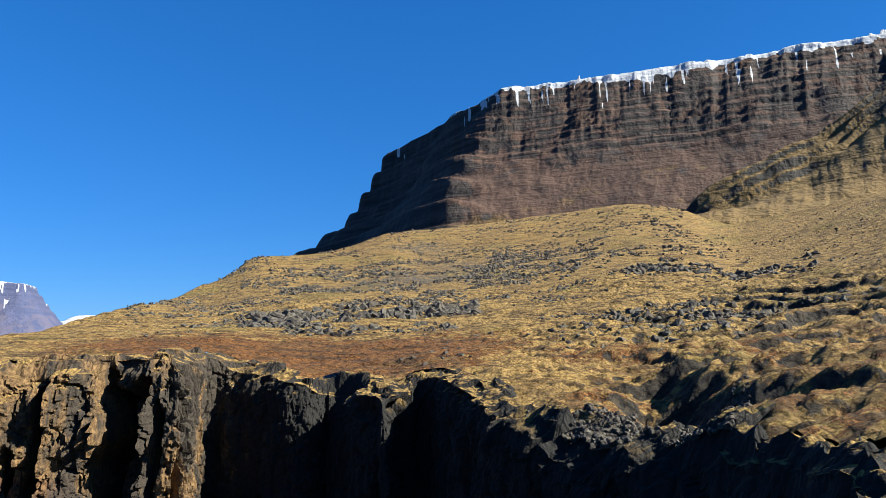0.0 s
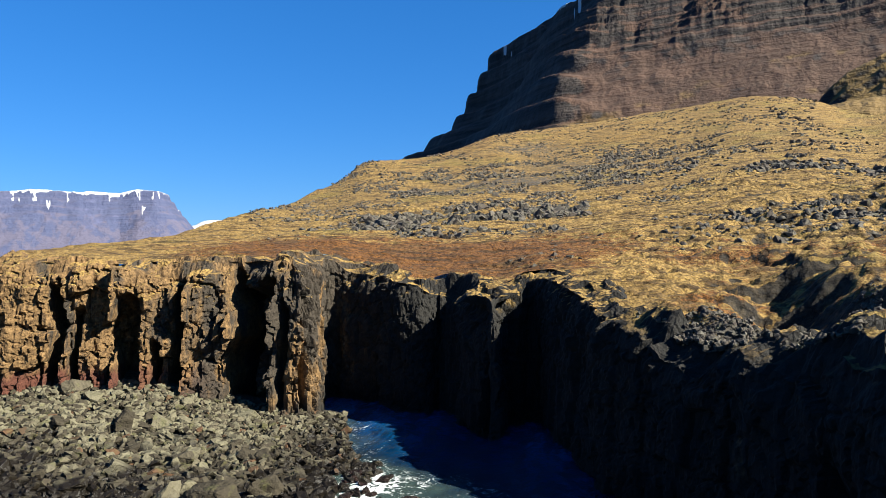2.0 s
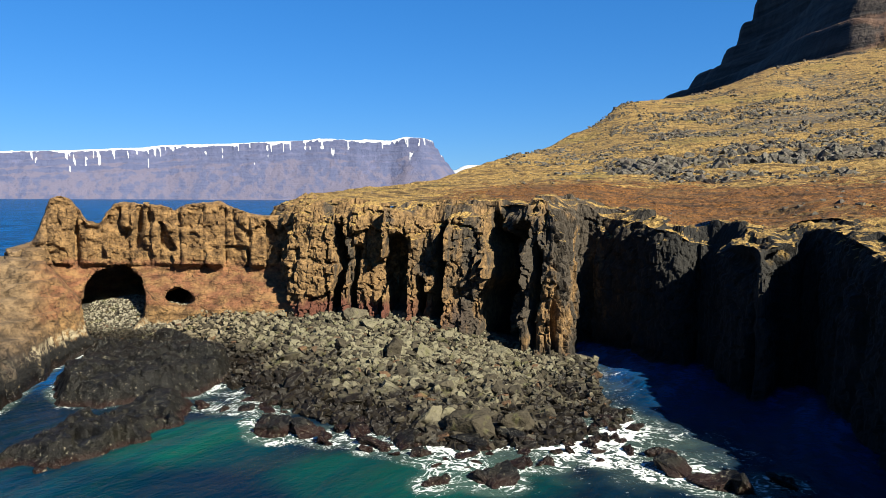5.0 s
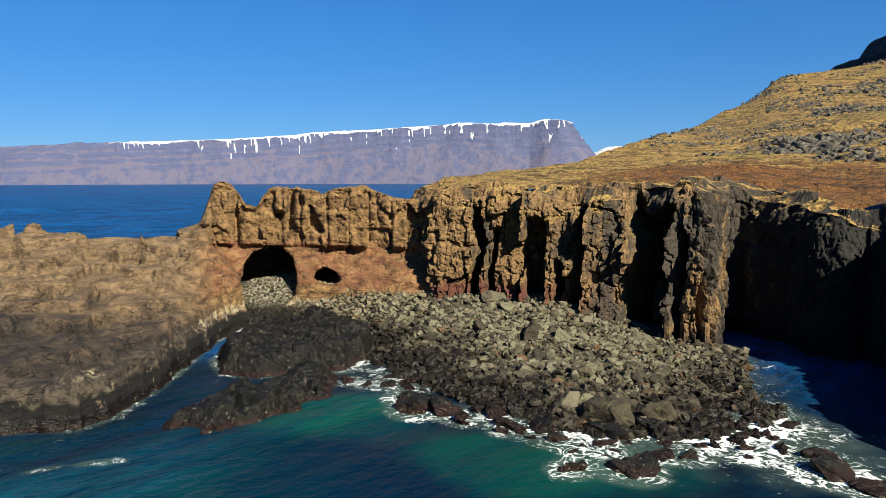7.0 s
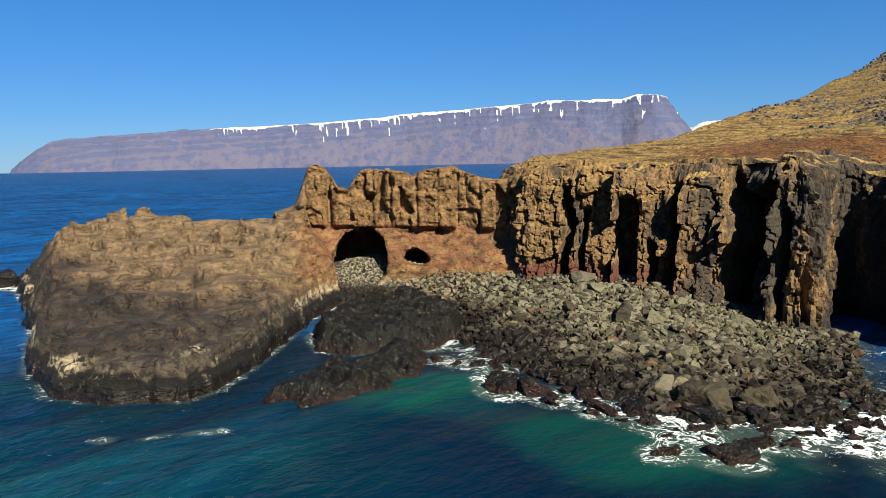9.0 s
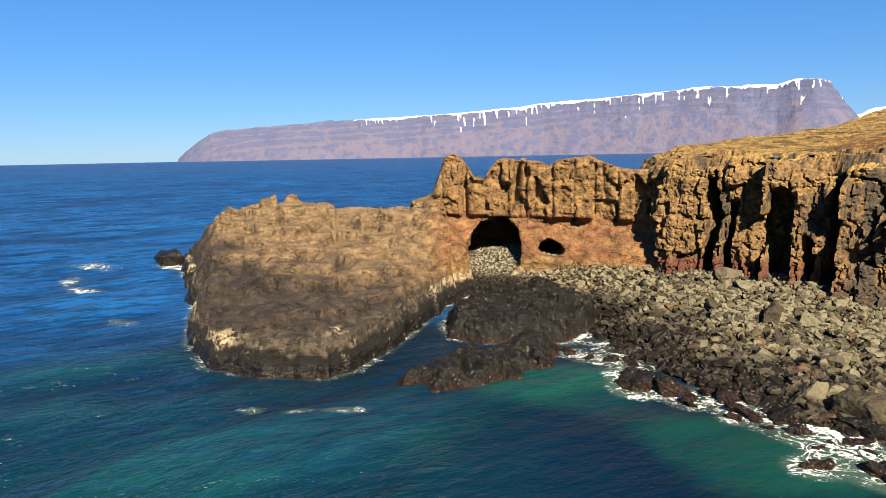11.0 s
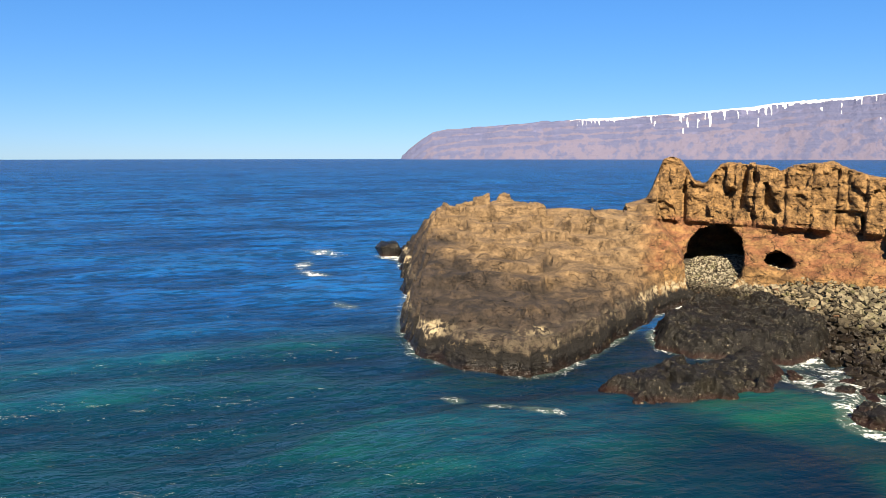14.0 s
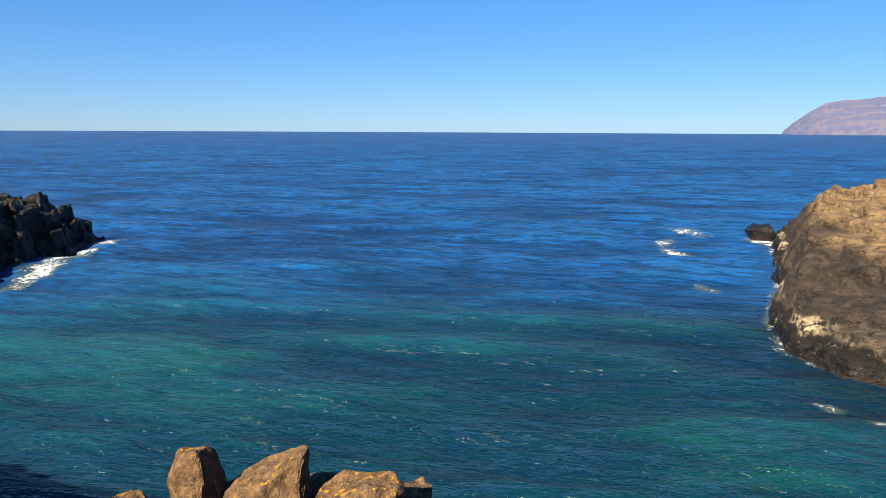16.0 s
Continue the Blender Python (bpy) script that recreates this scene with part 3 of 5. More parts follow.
def ground_patch(x0, x1, y0, y1, h, hole=None):
    xs, ys = np.arange(x0, x1 + h / 2, h), np.arange(y0, y1 + h / 2, h)
    X, Y = (a.ravel() for a in np.meshgrid(xs, ys, indexing="ij"))
    d, qx, qy = signed_distance(X, Y, LAND)
    rim = np.where((np.hypot(qx, qy) > 15) & (np.hypot(qx, qy) < 130), 2.6, 0.4)
    inside = d < -rim
    keep = inside.copy()
    sign = np.where(d < 0, -1, 1)
    ux, uy = (qx - X) * sign / np.maximum(np.abs(d), 1e-6), (qy - Y) * sign / np.maximum(np.abs(d), 1e-6)
    qx, qy = qx + ux * rim, qy + uy * rim
    if hole:
        keep &= ~((X > hole[0] + h) & (X < hole[1] - h) & (Y > hole[2] + h) & (Y < hole[3] - h))
    X, Y = np.where(inside, X, qx), np.where(inside, Y, qy)
    Z = ground_height(X, Y)
    if hole:
        Z = Z - np.where((X > hole[0]) & (X < hole[1]) & (Y > hole[2]) & (Y < hole[3]), 0.6, 0)
    f = grid_faces(len(xs), len(ys), keep)
    return np.stack([X, Y, Z], 1), f


def build_ground():
    verts, faces, n = [], [], 0
    near, mid = (-96, 72, -112, 152), (-420, 620, -420, 720)
    for args in ((*near, 0.4, None), (*mid, 4.0, near), (-4500, 4500, -4500, 4200, 60.0, mid)):
        v, f = ground_patch(*args)
        v, f = compact(v, f)
        verts.append(v)
        faces.append(f + n)
        n += len(v)
    v = np.concatenate(verts)
    ob = link_mesh("ground", v, np.concatenate(faces), GROUND, attrs={"scree": scree_mask(v[:, 0], v[:, 1]), "heath": heath_dark_mask(v[:, 0], v[:, 1])})
    return tagged(ob, "golden dead grass with brown heath on a stony slope", "ground", kind="structure")


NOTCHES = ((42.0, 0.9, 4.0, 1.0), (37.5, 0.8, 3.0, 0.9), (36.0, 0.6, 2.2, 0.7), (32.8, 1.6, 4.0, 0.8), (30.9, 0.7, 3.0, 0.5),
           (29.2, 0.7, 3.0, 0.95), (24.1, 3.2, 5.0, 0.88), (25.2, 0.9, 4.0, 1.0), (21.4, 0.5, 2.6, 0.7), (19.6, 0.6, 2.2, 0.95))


def build_cliff():
    pts = np.array(COAST, float)
    # rounded by cutting corners, then sampled evenly
    for _ in range(2):
        a, b = pts[:-1], pts[1:]
        pts = np.concatenate([pts[:1], np.stack([a * 0.75 + b * 0.25, a * 0.25 + b * 0.75], 1).reshape(-1, 3), pts[-1:]])
    seg = np.r_[0, np.cumsum(np.hypot(*np.diff(pts[:, :2], axis=0).T))]
    s = np.arange(0, seg[-1], 0.17)
    x, y, foot = (np.interp(s, seg, pts[:, k]) for k in range(3))
    tx, ty = np.gradient(x), np.gradient(y)
    ln = np.hypot(tx, ty)
    k = np.ones(25) / 25
    ox, oy = np.convolve(np.pad(ty / ln, 12, "edge"), k, "valid"), np.convolve(np.pad(-tx / ln, 12, "edge"), k, "valid")
    # how far the turf has slumped at the top
    slump = np.clip(0.9 + 5.5 * fbm(s / 7.0, 0, 3, 3), 0.1, 3.6)
    near = smooth(14, 22, np.hypot(x, y))
    slump = np.where((y < 33) & (x > 0), 0.4 * slump, slump) * near + 0.2 * (1 - near)
    ground = ground_height(x - ox * 1.5, y - oy * 1.5)
    fx = np.linspace(0, 1, 100)
    S, V = np.meshgrid(s, fx, indexing="ij")
    vz = np.clip(V / 0.84, 0, 1)
    face_top = (ground - slump)[:, None]
    Z = foot[:, None] - 1.5 + (face_top - foot[:, None] + 1.5) * vz
    front = (y > 50) & (x > -50.5) & (s < s[np.argmin(np.hypot(x + 21, y - 62))] + 2)
    # buttresses that step out with a flat flank and run back, then broken columns and blocks on them
    out = 0.6 * (1 - vz)
    for seed, lo, hi, amp in ((3, 4.0, 7.5, 2.0), (5, 1.2, 3.0, 0.35)):
        i, t, rv = steps(S + 0.9 * fbm(S / 3, Z / 4, seed, 3), seed, lo, hi)
        h = 0.62 + 0.6 * np.random.default_rng(seed + 50).random(5000)[i]
        part = amp * (0.3 + rv) * (1 - t) ** 0.9
        out = out + part * (1 - 0.8 * smooth(h - 0.04, h + 0.04, vz + 0.06 * fbm(S / 0.8, Z / 2, 7, 2)))
    wu, wz = S + 0.5 * fbm(S / 1.5, Z / 1.5, 12, 2), Z + 0.7 * fbm(S / 1.5, Z / 1.5, 15, 2)
    for seed, bw, bh, amp in ((21, 1.9, 3.2, 1.1), (22, 0.85, 1.2, 0.6), (23, 0.42, 0.6, 0.28)):
        val, edge = blocks(wu / bw, wz / bh, seed)
        out = out + amp * (val - 0.5) - 0.35 * amp * smooth(0.12, 0.0, edge)
    # dark clefts
    i, t, rv = steps(S + 1.4 * fbm(S / 4, Z / 4, 31, 3), 31, 4.0, 10.0)
    out = out - np.where(front, 0.3, 1.0)[:, None] * (0.6 + 3.2 * rv) * np.exp(-((t - 0.04) * 5.5 / (0.5 + 0.6 * rv)) ** 2) * smooth(1.02, 0.75, vz + 0.2 * rv)
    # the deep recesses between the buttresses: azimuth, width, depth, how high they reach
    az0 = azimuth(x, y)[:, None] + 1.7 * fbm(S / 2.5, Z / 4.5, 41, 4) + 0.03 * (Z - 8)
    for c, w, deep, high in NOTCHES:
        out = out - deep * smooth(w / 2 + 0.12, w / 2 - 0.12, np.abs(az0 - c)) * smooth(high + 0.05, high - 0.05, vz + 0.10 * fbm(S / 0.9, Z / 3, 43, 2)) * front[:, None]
    out = out + 0.8 * fbm(S / 2.5, Z / 3.0, 2, 4) - 1.0
    out = out - 0.8 * smooth(0.85, 1.0, vz) ** 2
    cove = (x > -26) & ~front
    out = out * np.where(np.hypot(x, y) < 17, 0.12, np.where((y < 33) & (x > 0), 0.45, np.where(cove, 0.55, 1.0)))[:, None]
    over = np.clip((V - 0.84) / 0.16, 0, 1)
    edge_out = out[:, [83]]
    even = np.convolve(np.pad(edge_out[:, 0], 12, "edge"), np.ones(25) / 25, "valid")[:, None]
    calm = smooth(0, 0.22, over)
    back = np.where((y < 33) & (x > 0), 2.6, 5.0)[:, None]
    out = np.where(over > 0, (edge_out * (1 - calm) + even * calm) * (1 - over) - back * over + near[:, None] * 1.2 * fbm(S / 1.1, V * 14, 5, 3) * smooth(0, 0.1, over) * smooth(1, 0.8, over), out)
    X, Y = x[:, None] + ox[:, None] * out, y[:, None] + oy[:, None] * out
    lip = ground_height(X, Y) + 0.12 - 0.6 * smooth(0.7, 1.0, over)
    Z = np.where(over > 0, Z + (lip - Z) * smooth(0, 0.42, over) + near[:, None] * (0.9 * fbm(X / 1.6, Y / 1.6, 2, 4) + 0.9 * (blocks(X / 1.5, Y / 1.5, 47)[0] - 0.5)) * np.sin(np.pi * np.clip(over, 0, 1)) ** 0.7, Z)
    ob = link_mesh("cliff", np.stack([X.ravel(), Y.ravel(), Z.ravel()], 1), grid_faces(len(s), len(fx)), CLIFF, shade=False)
    r = random.Random(77)
    shapes = []
    for k in range(6):
        bm = bmesh.new()
        sides = r.choice((5, 6, 6, 7))
        rings = []
        for j, (zz, w) in enumerate(((0, 1.0), (0.33, 0.98), (0.62, 1.02), (0.9, 0.95), (1.0, 0.75))):
            tilt = r.uniform(-0.08, 0.08) if j == 4 else 0
            rings.append([bm.verts.new((w * math.cos(a * 6.283 / sides) * (1 + 0.08 * math.sin(a * 5 + k)), w * math.sin(a * 6.283 / sides), zz + tilt * math.cos(a))) for a in range(sides)])
        for lo, hi in zip(rings[:-1], rings[1:]):
            for a in range(sides):
                bm.faces.new((lo[a], lo[(a + 1) % sides], hi[(a + 1) % sides], hi[a]))
        bm.faces.new(rings[-1])
        me = bpy.data.meshes.new("basalt_column")
        bm.to_mesh(me)
        bm.free()
        me.materials.append(CLIFF)
        shapes.append(me)
    i = 0
    while i < len(s) - 1:
        if front[i] and -26 < x[i] < -20 and r.random() < 0.5:
            w, top = r.uniform(0.25, 0.5), r.uniform(0.2, 0.6)
            row = int(r.uniform(10, 30))
            col = new("basalt_column", shapes[i % 6])
            base = foot[i] - 1.5
            col.matrix_world = Matrix.LocRotScale((X[i, row] - ox[i] * 0.3 * w, Y[i, row] - oy[i] * 0.3 * w, base), Euler((r.uniform(-0.03, 0.03), r.uniform(-0.03, 0.03), r.uniform(0, 6))), (w, w, min((face_top[i, 0] - base) * top, 11 * w)))
            col.parent = ob
            i += int(w * r.uniform(1.5, 2.4) / 0.17)
        else:
            i += 3
    return tagged(ob, "dark columnar basalt sea cliff with grassy lip", "cliff", kind="structure")


# ---- the promontory with its arch wall ----
POINT = [(-62.8, 12.4), (-55.1, 11.9), (-50.2, 14.6), (-46.7, 18.6), (-47.3, 21.1), (-51.4, 26.7), (-57.1, 32.7), (-62.4, 38.5), (-65.8, 44.3), (-67, 47.5), (-60, 52), (-52, 55), (-48, 60), (-60, 68), (-78, 68), (-98, 60), (-112, 42), (-117, 23), (-107.6, 21), (-87.7, 18.4), (-73.2, 14.8)]
WALL = np.array([(41, 79.5, -1.4), (43.2, 80, -1.5), (44.4, 80.8, -1.3), (46.0, 82, -0.7), (46.9, 82.5, -0.45), (48.6, 83.5, -0.5), (49.4, 83.8, -0.8), (49.9, 84, -1.1), (50.7, 84.5, -0.65), (52.05, 85.5, -0.4), (54.0, 86.5, -0.6), (54.5, 86.8, -1.2), (54.9, 87, -2.0), (55.8, 87.4, -1.9),
                 (56.25, 87.8, -1.0), (56.9, 88, -0.25), (57.6, 88.2, 0.0), (58.1, 88.4, -0.2), (58.4, 88.5, -1.1), (58.9, 88.8, -2.6), (59.3, 88.8, -3.4), (60.5, 88.8, -3.8)])
CREST = np.array([(57, -3.1), (59.2, -3.2), (61, -4.05), (62.4, -3.9), (64.2, -4.0), (65.6, -4.5), (66.8, -4.8), (67.4, -4.0), (69.7, -3.35), (73.3, -3.7), (74.4, -4.3), (75.9, -4.05), (77.0, -4.7), (78.6, -6.1)])


def cave_shape(az, r, z):
    """The cave under the wall, and a small hole beside it."""
    a1 = (az - 54.15) * 1.48
    cave = np.maximum(np.hypot((a1 + 0.12 * (z - 5)) / 1.0, (z - 4.6) / 1.12) - 3.4, np.abs(r - 87) - 9)
    a2 = (az - 49.7) * 1.46
    hole = np.maximum(np.hypot(a2 / np.clip(1.25 - 0.3 * (z - 5), 0.3, 2), (z - 5.0) / 0.95) - 1.1, np.abs(r - 85) - 5)
    return np.minimum(cave, hole)


def cave_rough(x, y, z):
    return 1.3 * fbm(x / 1.3, y / 1.3, z / 1.3, 3)


def body_field(X, Y, Z):
    """A tilted shelf of tuff: a steep wet foot, a long worn ramp, and a knobbly crest."""
    fx, fy = X[:, :, 0], Y[:, :, 0]
    d, _, _ = signed_distance(fx + 2.6 * fbm(fx / 4, fy / 4, 1, 4), fy + 2.6 * fbm(fx / 4, fy / 4, 8, 4), POINT)
    az, r = azimuth(fx, fy), np.hypot(fx, fy)
    near = np.interp(az, [56, 58.3, 60.2, 62.6, 65.9, 68.3, 73.8, 77.8, 80], [80, 73.3, 65.8, 58, 52, 50.5, 52.5, 57, 62])
    zc = EYE + 86 * np.tan(np.radians(np.interp(az, CREST[:, 0], CREST[:, 1])))
    t = np.clip((r - near) / (86 - near), 0, 1)
    top = 2.9 + (zc - 3.0) * t ** 0.95 - np.clip(r - 87, 0, 60) * 0.25
    top = top + 0.9 * fbm(fx / 7, fy / 7, 0, 4)
    knob = smooth(0.72, 0.95, t) * smooth(60, 66, az)
    val, edge = blocks((fx + fbm(fx / 2, fy / 2, 3, 2)) / 2.6, (fy + fbm(fx / 2, fy / 2, 5, 2)) / 2.0, 61)
    top = top + (0.35 + 2.0 * knob) * (val - 0.45) - (0.14 + 0.5 * knob) * smooth(0.10, 0, edge)
    # thin beds that break off in ragged low ledges
    for bed, amp, seed in ((1.3, 0.85, 14), (0.55, 0.7, 15)):
        q = top / bed + 1.5 * fbm(fx / 5, fy / 5, seed, 4)
        top = top + amp * bed * (smooth(0.72, 1.0, q - np.floor(q)) - (q - np.floor(q)))
    foot = -d * np.interp(az, [70, 76], [5.0, 2.4])
    val, edge = blocks((fx + fbm(fx / 2, fy / 2, 9, 2)) / 1.5, (fy + fbm(fx / 2, fy / 2, 7, 2)) / 1.5, 64)
    top = np.minimum(top, foot + 0.3 + 1.6 * (val - 0.5) + 1.4 * fbm(fx / 3, fy / 3, 6, 3))
    top = np.where(az < 58.5, np.minimum(top, 4.4 + 4.5 * smooth(55.5, 59, az)), top)
    f = (Z - top[:, :, None]) * 0.75
    back = Z - np.minimum(9.0 - 0.35 * np.abs(r - 97), -d * 1.0)[:, :, None]
    f = np.minimum(f, back * 0.8)

    def rough(x, y, z):
        low = smooth(3.2, 1.8, z)
        return (0.35 + 0.5 * low) * fbm(x / 2.0, y / 2.0, z / 0.7, 4) + (0.5 + 0.5 * low) * np.abs(fbm(x / 1.5, y / 1.5, z / 0.8, 3)) - 0.06
    return f, rough, cave_shape(az[:, :, None], r[:, :, None], Z)


def wall_field(X, Y, Z):
    """The wall that carries the pillar: jointed blocks above, soft red tuff that runs out below."""
    fx, fy = X[:, :, 0], Y[:, :, 0]
    az, r = azimuth(fx, fy), np.hypot(fx, fy)
    wr, we = np.interp(az, WALL[:, 0], WALL[:, 1]), np.interp(az, WALL[:, 0], WALL[:, 2])
    u = az * 1.46
    val, edge = blocks((u + 0.9 * fbm(u / 2, fx / 9, 3, 2)) / 2.5, fx * 0 + 0.5, 71)
    wt = EYE + wr * np.tan(np.radians(we)) + 0.35 * fbm(fx / 1.6, fy / 1.6, 2, 3) - 0.05
    crack = 1.8 * np.exp(-((u - 52.45 * 1.46)[:, :, None] / 0.35 + 0.3 * (Z - 12)) ** 2) * smooth(9.5, 10.5, Z)
    joint = (1.5 * (val - 0.5) - 0.6 * smooth(0.14, 0, edge))[:, :, None] * smooth(8.0, 8.8, Z) - crack
    depth = np.abs(r - wr - 2.5)[:, :, None] - 3.2 + 0.14 * (Z - 9) - joint
    depth = depth + 0.9 * smooth(6.6, 7.8, Z) * smooth(8.7, 8.2, Z) - 0.6 * smooth(9.0, 8.0, Z) - 2.2 * smooth(7.6, 4.0, Z)
    wall = np.maximum(depth, Z - wt[:, :, None])
    wall = np.maximum(wall, (np.maximum(40.6 - az, az - 60.2) * 1.4)[:, :, None] + 0.4 * (Z - 12) * smooth(58, 59, az)[:, :, None])

    def rough(x, y, z):
        hard = smooth(7.8, 8.8, z)
        un = azimuth(x, y) * 1.46
        wu, wz = un + 0.7 * fbm(x / 1.5, y / 1.5, z / 2, 2), z + 0.9 * fbm(x / 1.5, y / 1.5, z / 1.5, 2)
        v1, e1 = blocks(wu / 1.7, wz / 2.6, 72)
        v2, e2 = blocks(wu / 0.75, wz / 1.0, 73)
        a = azimuth(x, y)
        hard = hard * smooth(0.0, 1.0, EYE + np.interp(a, WALL[:, 0], WALL[:, 1]) * np.tan(np.radians(np.interp(a, WALL[:, 0], WALL[:, 2]))) - z)
        out = hard * (0.3 * smooth(0.10, 0, e1) - 1.3 * (v1 - 0.5) - 0.5 * (v2 - 0.5) + 0.12 * smooth(0.12, 0, e2))
        return out + (0.75 - 0.25 * hard) * fbm(x / 1.8, y / 1.8, z / (0.7 + 0.9 * hard), 4)
    return wall * 0.85, rough, cave_shape(az[:, :, None], r[:, :, None], Z)


def solid(name, fieldfn, box, h, material, parent=None, shade=False):
    """A rock from a field: its bare form everywhere, its roughness near the surface alone."""
    x0, x1, y0, y1, z0, z1 = box
    X, Y, Z = np.meshgrid(np.arange(x0, x1, h, dtype=np.float32), np.arange(y0, y1, h, dtype=np.float32), np.arange(z0, z1, h, dtype=np.float32), indexing="ij")
    f, rough, *cut = fieldfn(X, Y, Z)
    f = f.astype(np.float32)
    whole = np.maximum(f, -cut[0]) if cut else f
    m = np.abs(whole) < 1.6
    p = X[m], Y[m], Z[m]
    fine = f[m] + rough(*p)
    if cut:
        fine = np.maximum(fine, -(cut[0][m] + cave_rough(*p)))
    whole[m] = fine
    v, q = surface_nets(whole, x0, y0, z0, h)
    wall = np.interp(azimuth(v[:, 0], v[:, 1]), [57.5, 60.5], [1, 0.0])
    return link_mesh(name, v, q, material, parent, shade=shade, attrs={"wall": wall})


def build_promontory():
    base = tagged(new("promontory"), "brown tuff promontory with a rock pillar above a dark cave", "rock formation")
    solid("body", body_field, (-121, -45, 9, 70, -1.0, 13), 0.22, TUFF, base, True)
    solid("arch_wall", wall_field, (-84, -46, 40, 70, 1, 18), 0.22, TUFF, base)


# a flat-topped block with steep sides, and a low tongue before it
SLAB = [(-56.1, 34.3), (-51.3, 32.2), (-48, 33.5), (-46.5, 36.5), (-44.3, 39.0), (-45.5, 44), (-49, 48.4), (-58, 49), (-63, 45), (-60.5, 40)]
TONGUE = [(-42.8, 23.3), (-39.6, 22.8), (-38.6, 25.7), (-38.2, 29.1), (-39.8, 33.2), (-43.0, 37.6), (-46, 38), (-46.6, 34.5), (-45.2, 31.5), (-45.6, 28)]


def slab_field(X, Y, Z):
    fx, fy = X[:, :, 0], Y[:, :, 0]
    jx, jy = fx + 1.6 * fbm(fx / 2.5, fy / 2.5, 1, 3), fy + 1.6 * fbm(fx / 2.5, fy / 2.5, 8, 3)
    d1, _, _ = signed_distance(jx, jy, SLAB)
    d2, _, _ = signed_distance(jx, jy, TONGUE)
    val, edge = blocks((fx + fbm(fx / 2, fy / 2, 3, 2)) / 2.1, (fy + fbm(fx / 2, fy / 2, 5, 2)) / 1.6, 62)
    v2, e2 = blocks((fx + fbm(fx, fy, 3, 2)) / 0.9, (fy + fbm(fx, fy, 5, 2)) / 0.8, 63)
    a = np.minimum(2.1 + 0.03 * (fy - 34) + 0.8 * fbm(fx / 5, fy / 5, 2, 3), -d1 * 2.0 + 0.1)
    b = np.minimum(1.15 + 0.9 * fbm(fx / 4, fy / 4, 4, 3), -d2 * 1.0 + 0.15)
    top = np.maximum(a, b) + 1.0 * (val - 0.5) - 0.5 * smooth(0.12, 0, edge) + 0.35 * (v2 - 0.5) - 0.2 * smooth(0.14, 0, e2)
    return (Z - top[:, :, None]) * 0.75, lambda x, y, z: 0.7 * fbm(x / 1.2, y / 1.2, z / 0.7, 4) + 0.4 * np.abs(fbm(x / 0.8, y / 0.8, z / 0.6, 2))


# ---- beach ----
SHORE = [(-75, 43), (-68, 45.6), (-60, 45.2), (-55, 45.2), (-50, 45.8), (-44.5, 43.0), (-37.3, 40.8), (-31.3, 40.3), (-26.2, 40.0), (-21.8, 40.0), (-18.4, 42.0), (-15.8, 45.0), (-14.0, 48.6), (-14.2, 51)]
STRAND = SHORE + [(-16.4, 56), (-20, 66), (-30, 66), (-48, 64), (-66, 60), (-76, 56)]


def beach_height(x, y):
    x, y = np.asarray(x, float), np.asarray(y, float)
    d = np.full(x.shape, 1e9)
    for a, b in zip(SHORE[:-1], SHORE[1:]):
        ex, ey = b[0] - a[0], b[1] - a[1]
        t = np.clip(((x - a[0]) * ex + (y - a[1]) * ey) / (ex * ex + ey * ey), 0, 1)
        d = np.minimum(d, np.hypot(x - a[0] - t * ex, y - a[1] - t * ey))
    side, _, _ = signed_distance(x, y, STRAND)
    d = np.where(side < 0, d, -d)
    slope = np.interp(x, [-70, -62, -50, -37, -30, -20, -10], [0.55, 0.5, 0.38, 0.18, 0.115, 0.065, 0.06])
    return np.minimum(d * slope, np.interp(x, [-63, -58], [4.0, 5.6])) + 0.9 * fbm(x / 4, y / 4, 3, 3) * smooth(-3, 3, d)


def build_beach():
    xs, ys = np.arange(-78, 8, 0.5), np.arange(36, 70, 0.5)
    X, Y = (a.ravel() for a in np.meshgrid(xs, ys, indexing="ij"))
    d, _, _ = signed_distance(X, Y, STRAND)
    v = np.stack([X, Y, beach_height(X, Y) - 0.25], 1)
    v, f = compact(v, grid_faces(len(xs), len(ys), d < 2.5))
    return tagged(link_mesh("beach", v, f, GRAVEL), "grey cobble beach below the basalt cliff", "beach", kind="structure")


def hull(seed, flat, points):
    """Corners and triangles of one angular stone about a metre across."""
    r = random.Random(seed)
    bm = bmesh.new()
    for _ in range(points):
        v = Vector((r.gauss(0, 1), r.gauss(0, 1), r.gauss(0, 1))).normalized()
        bm.verts.new((v.x * r.uniform(0.45, 0.62), v.y * r.uniform(0.36, 0.54), v.z * flat * 0.56))
    geom = bmesh.ops.convex_hull(bm, input=bm.verts)
    bmesh.ops.delete(bm, geom=[g for g in geom["geom_interior"] if isinstance(g, bmesh.types.BMVert)], context="VERTS")
    bmesh.ops.triangulate(bm, faces=bm.faces)
    bm.verts.index_update()
    out = np.array([v.co for v in bm.verts]), np.array([[v.index for v in f.verts] for f in bm.faces])
    bm.free()
    return out


def turned(r, x, y, z, size):
    return Matrix.LocRotScale((x, y, z), Euler((r.uniform(-0.5, 0.5), r.uniform(-0.5, 0.5), r.uniform(0, 6.3))), (size * r.uniform(0.8, 1.2), size * r.uniform(0.8, 1.2), size * r.uniform(0.7, 1.0)))


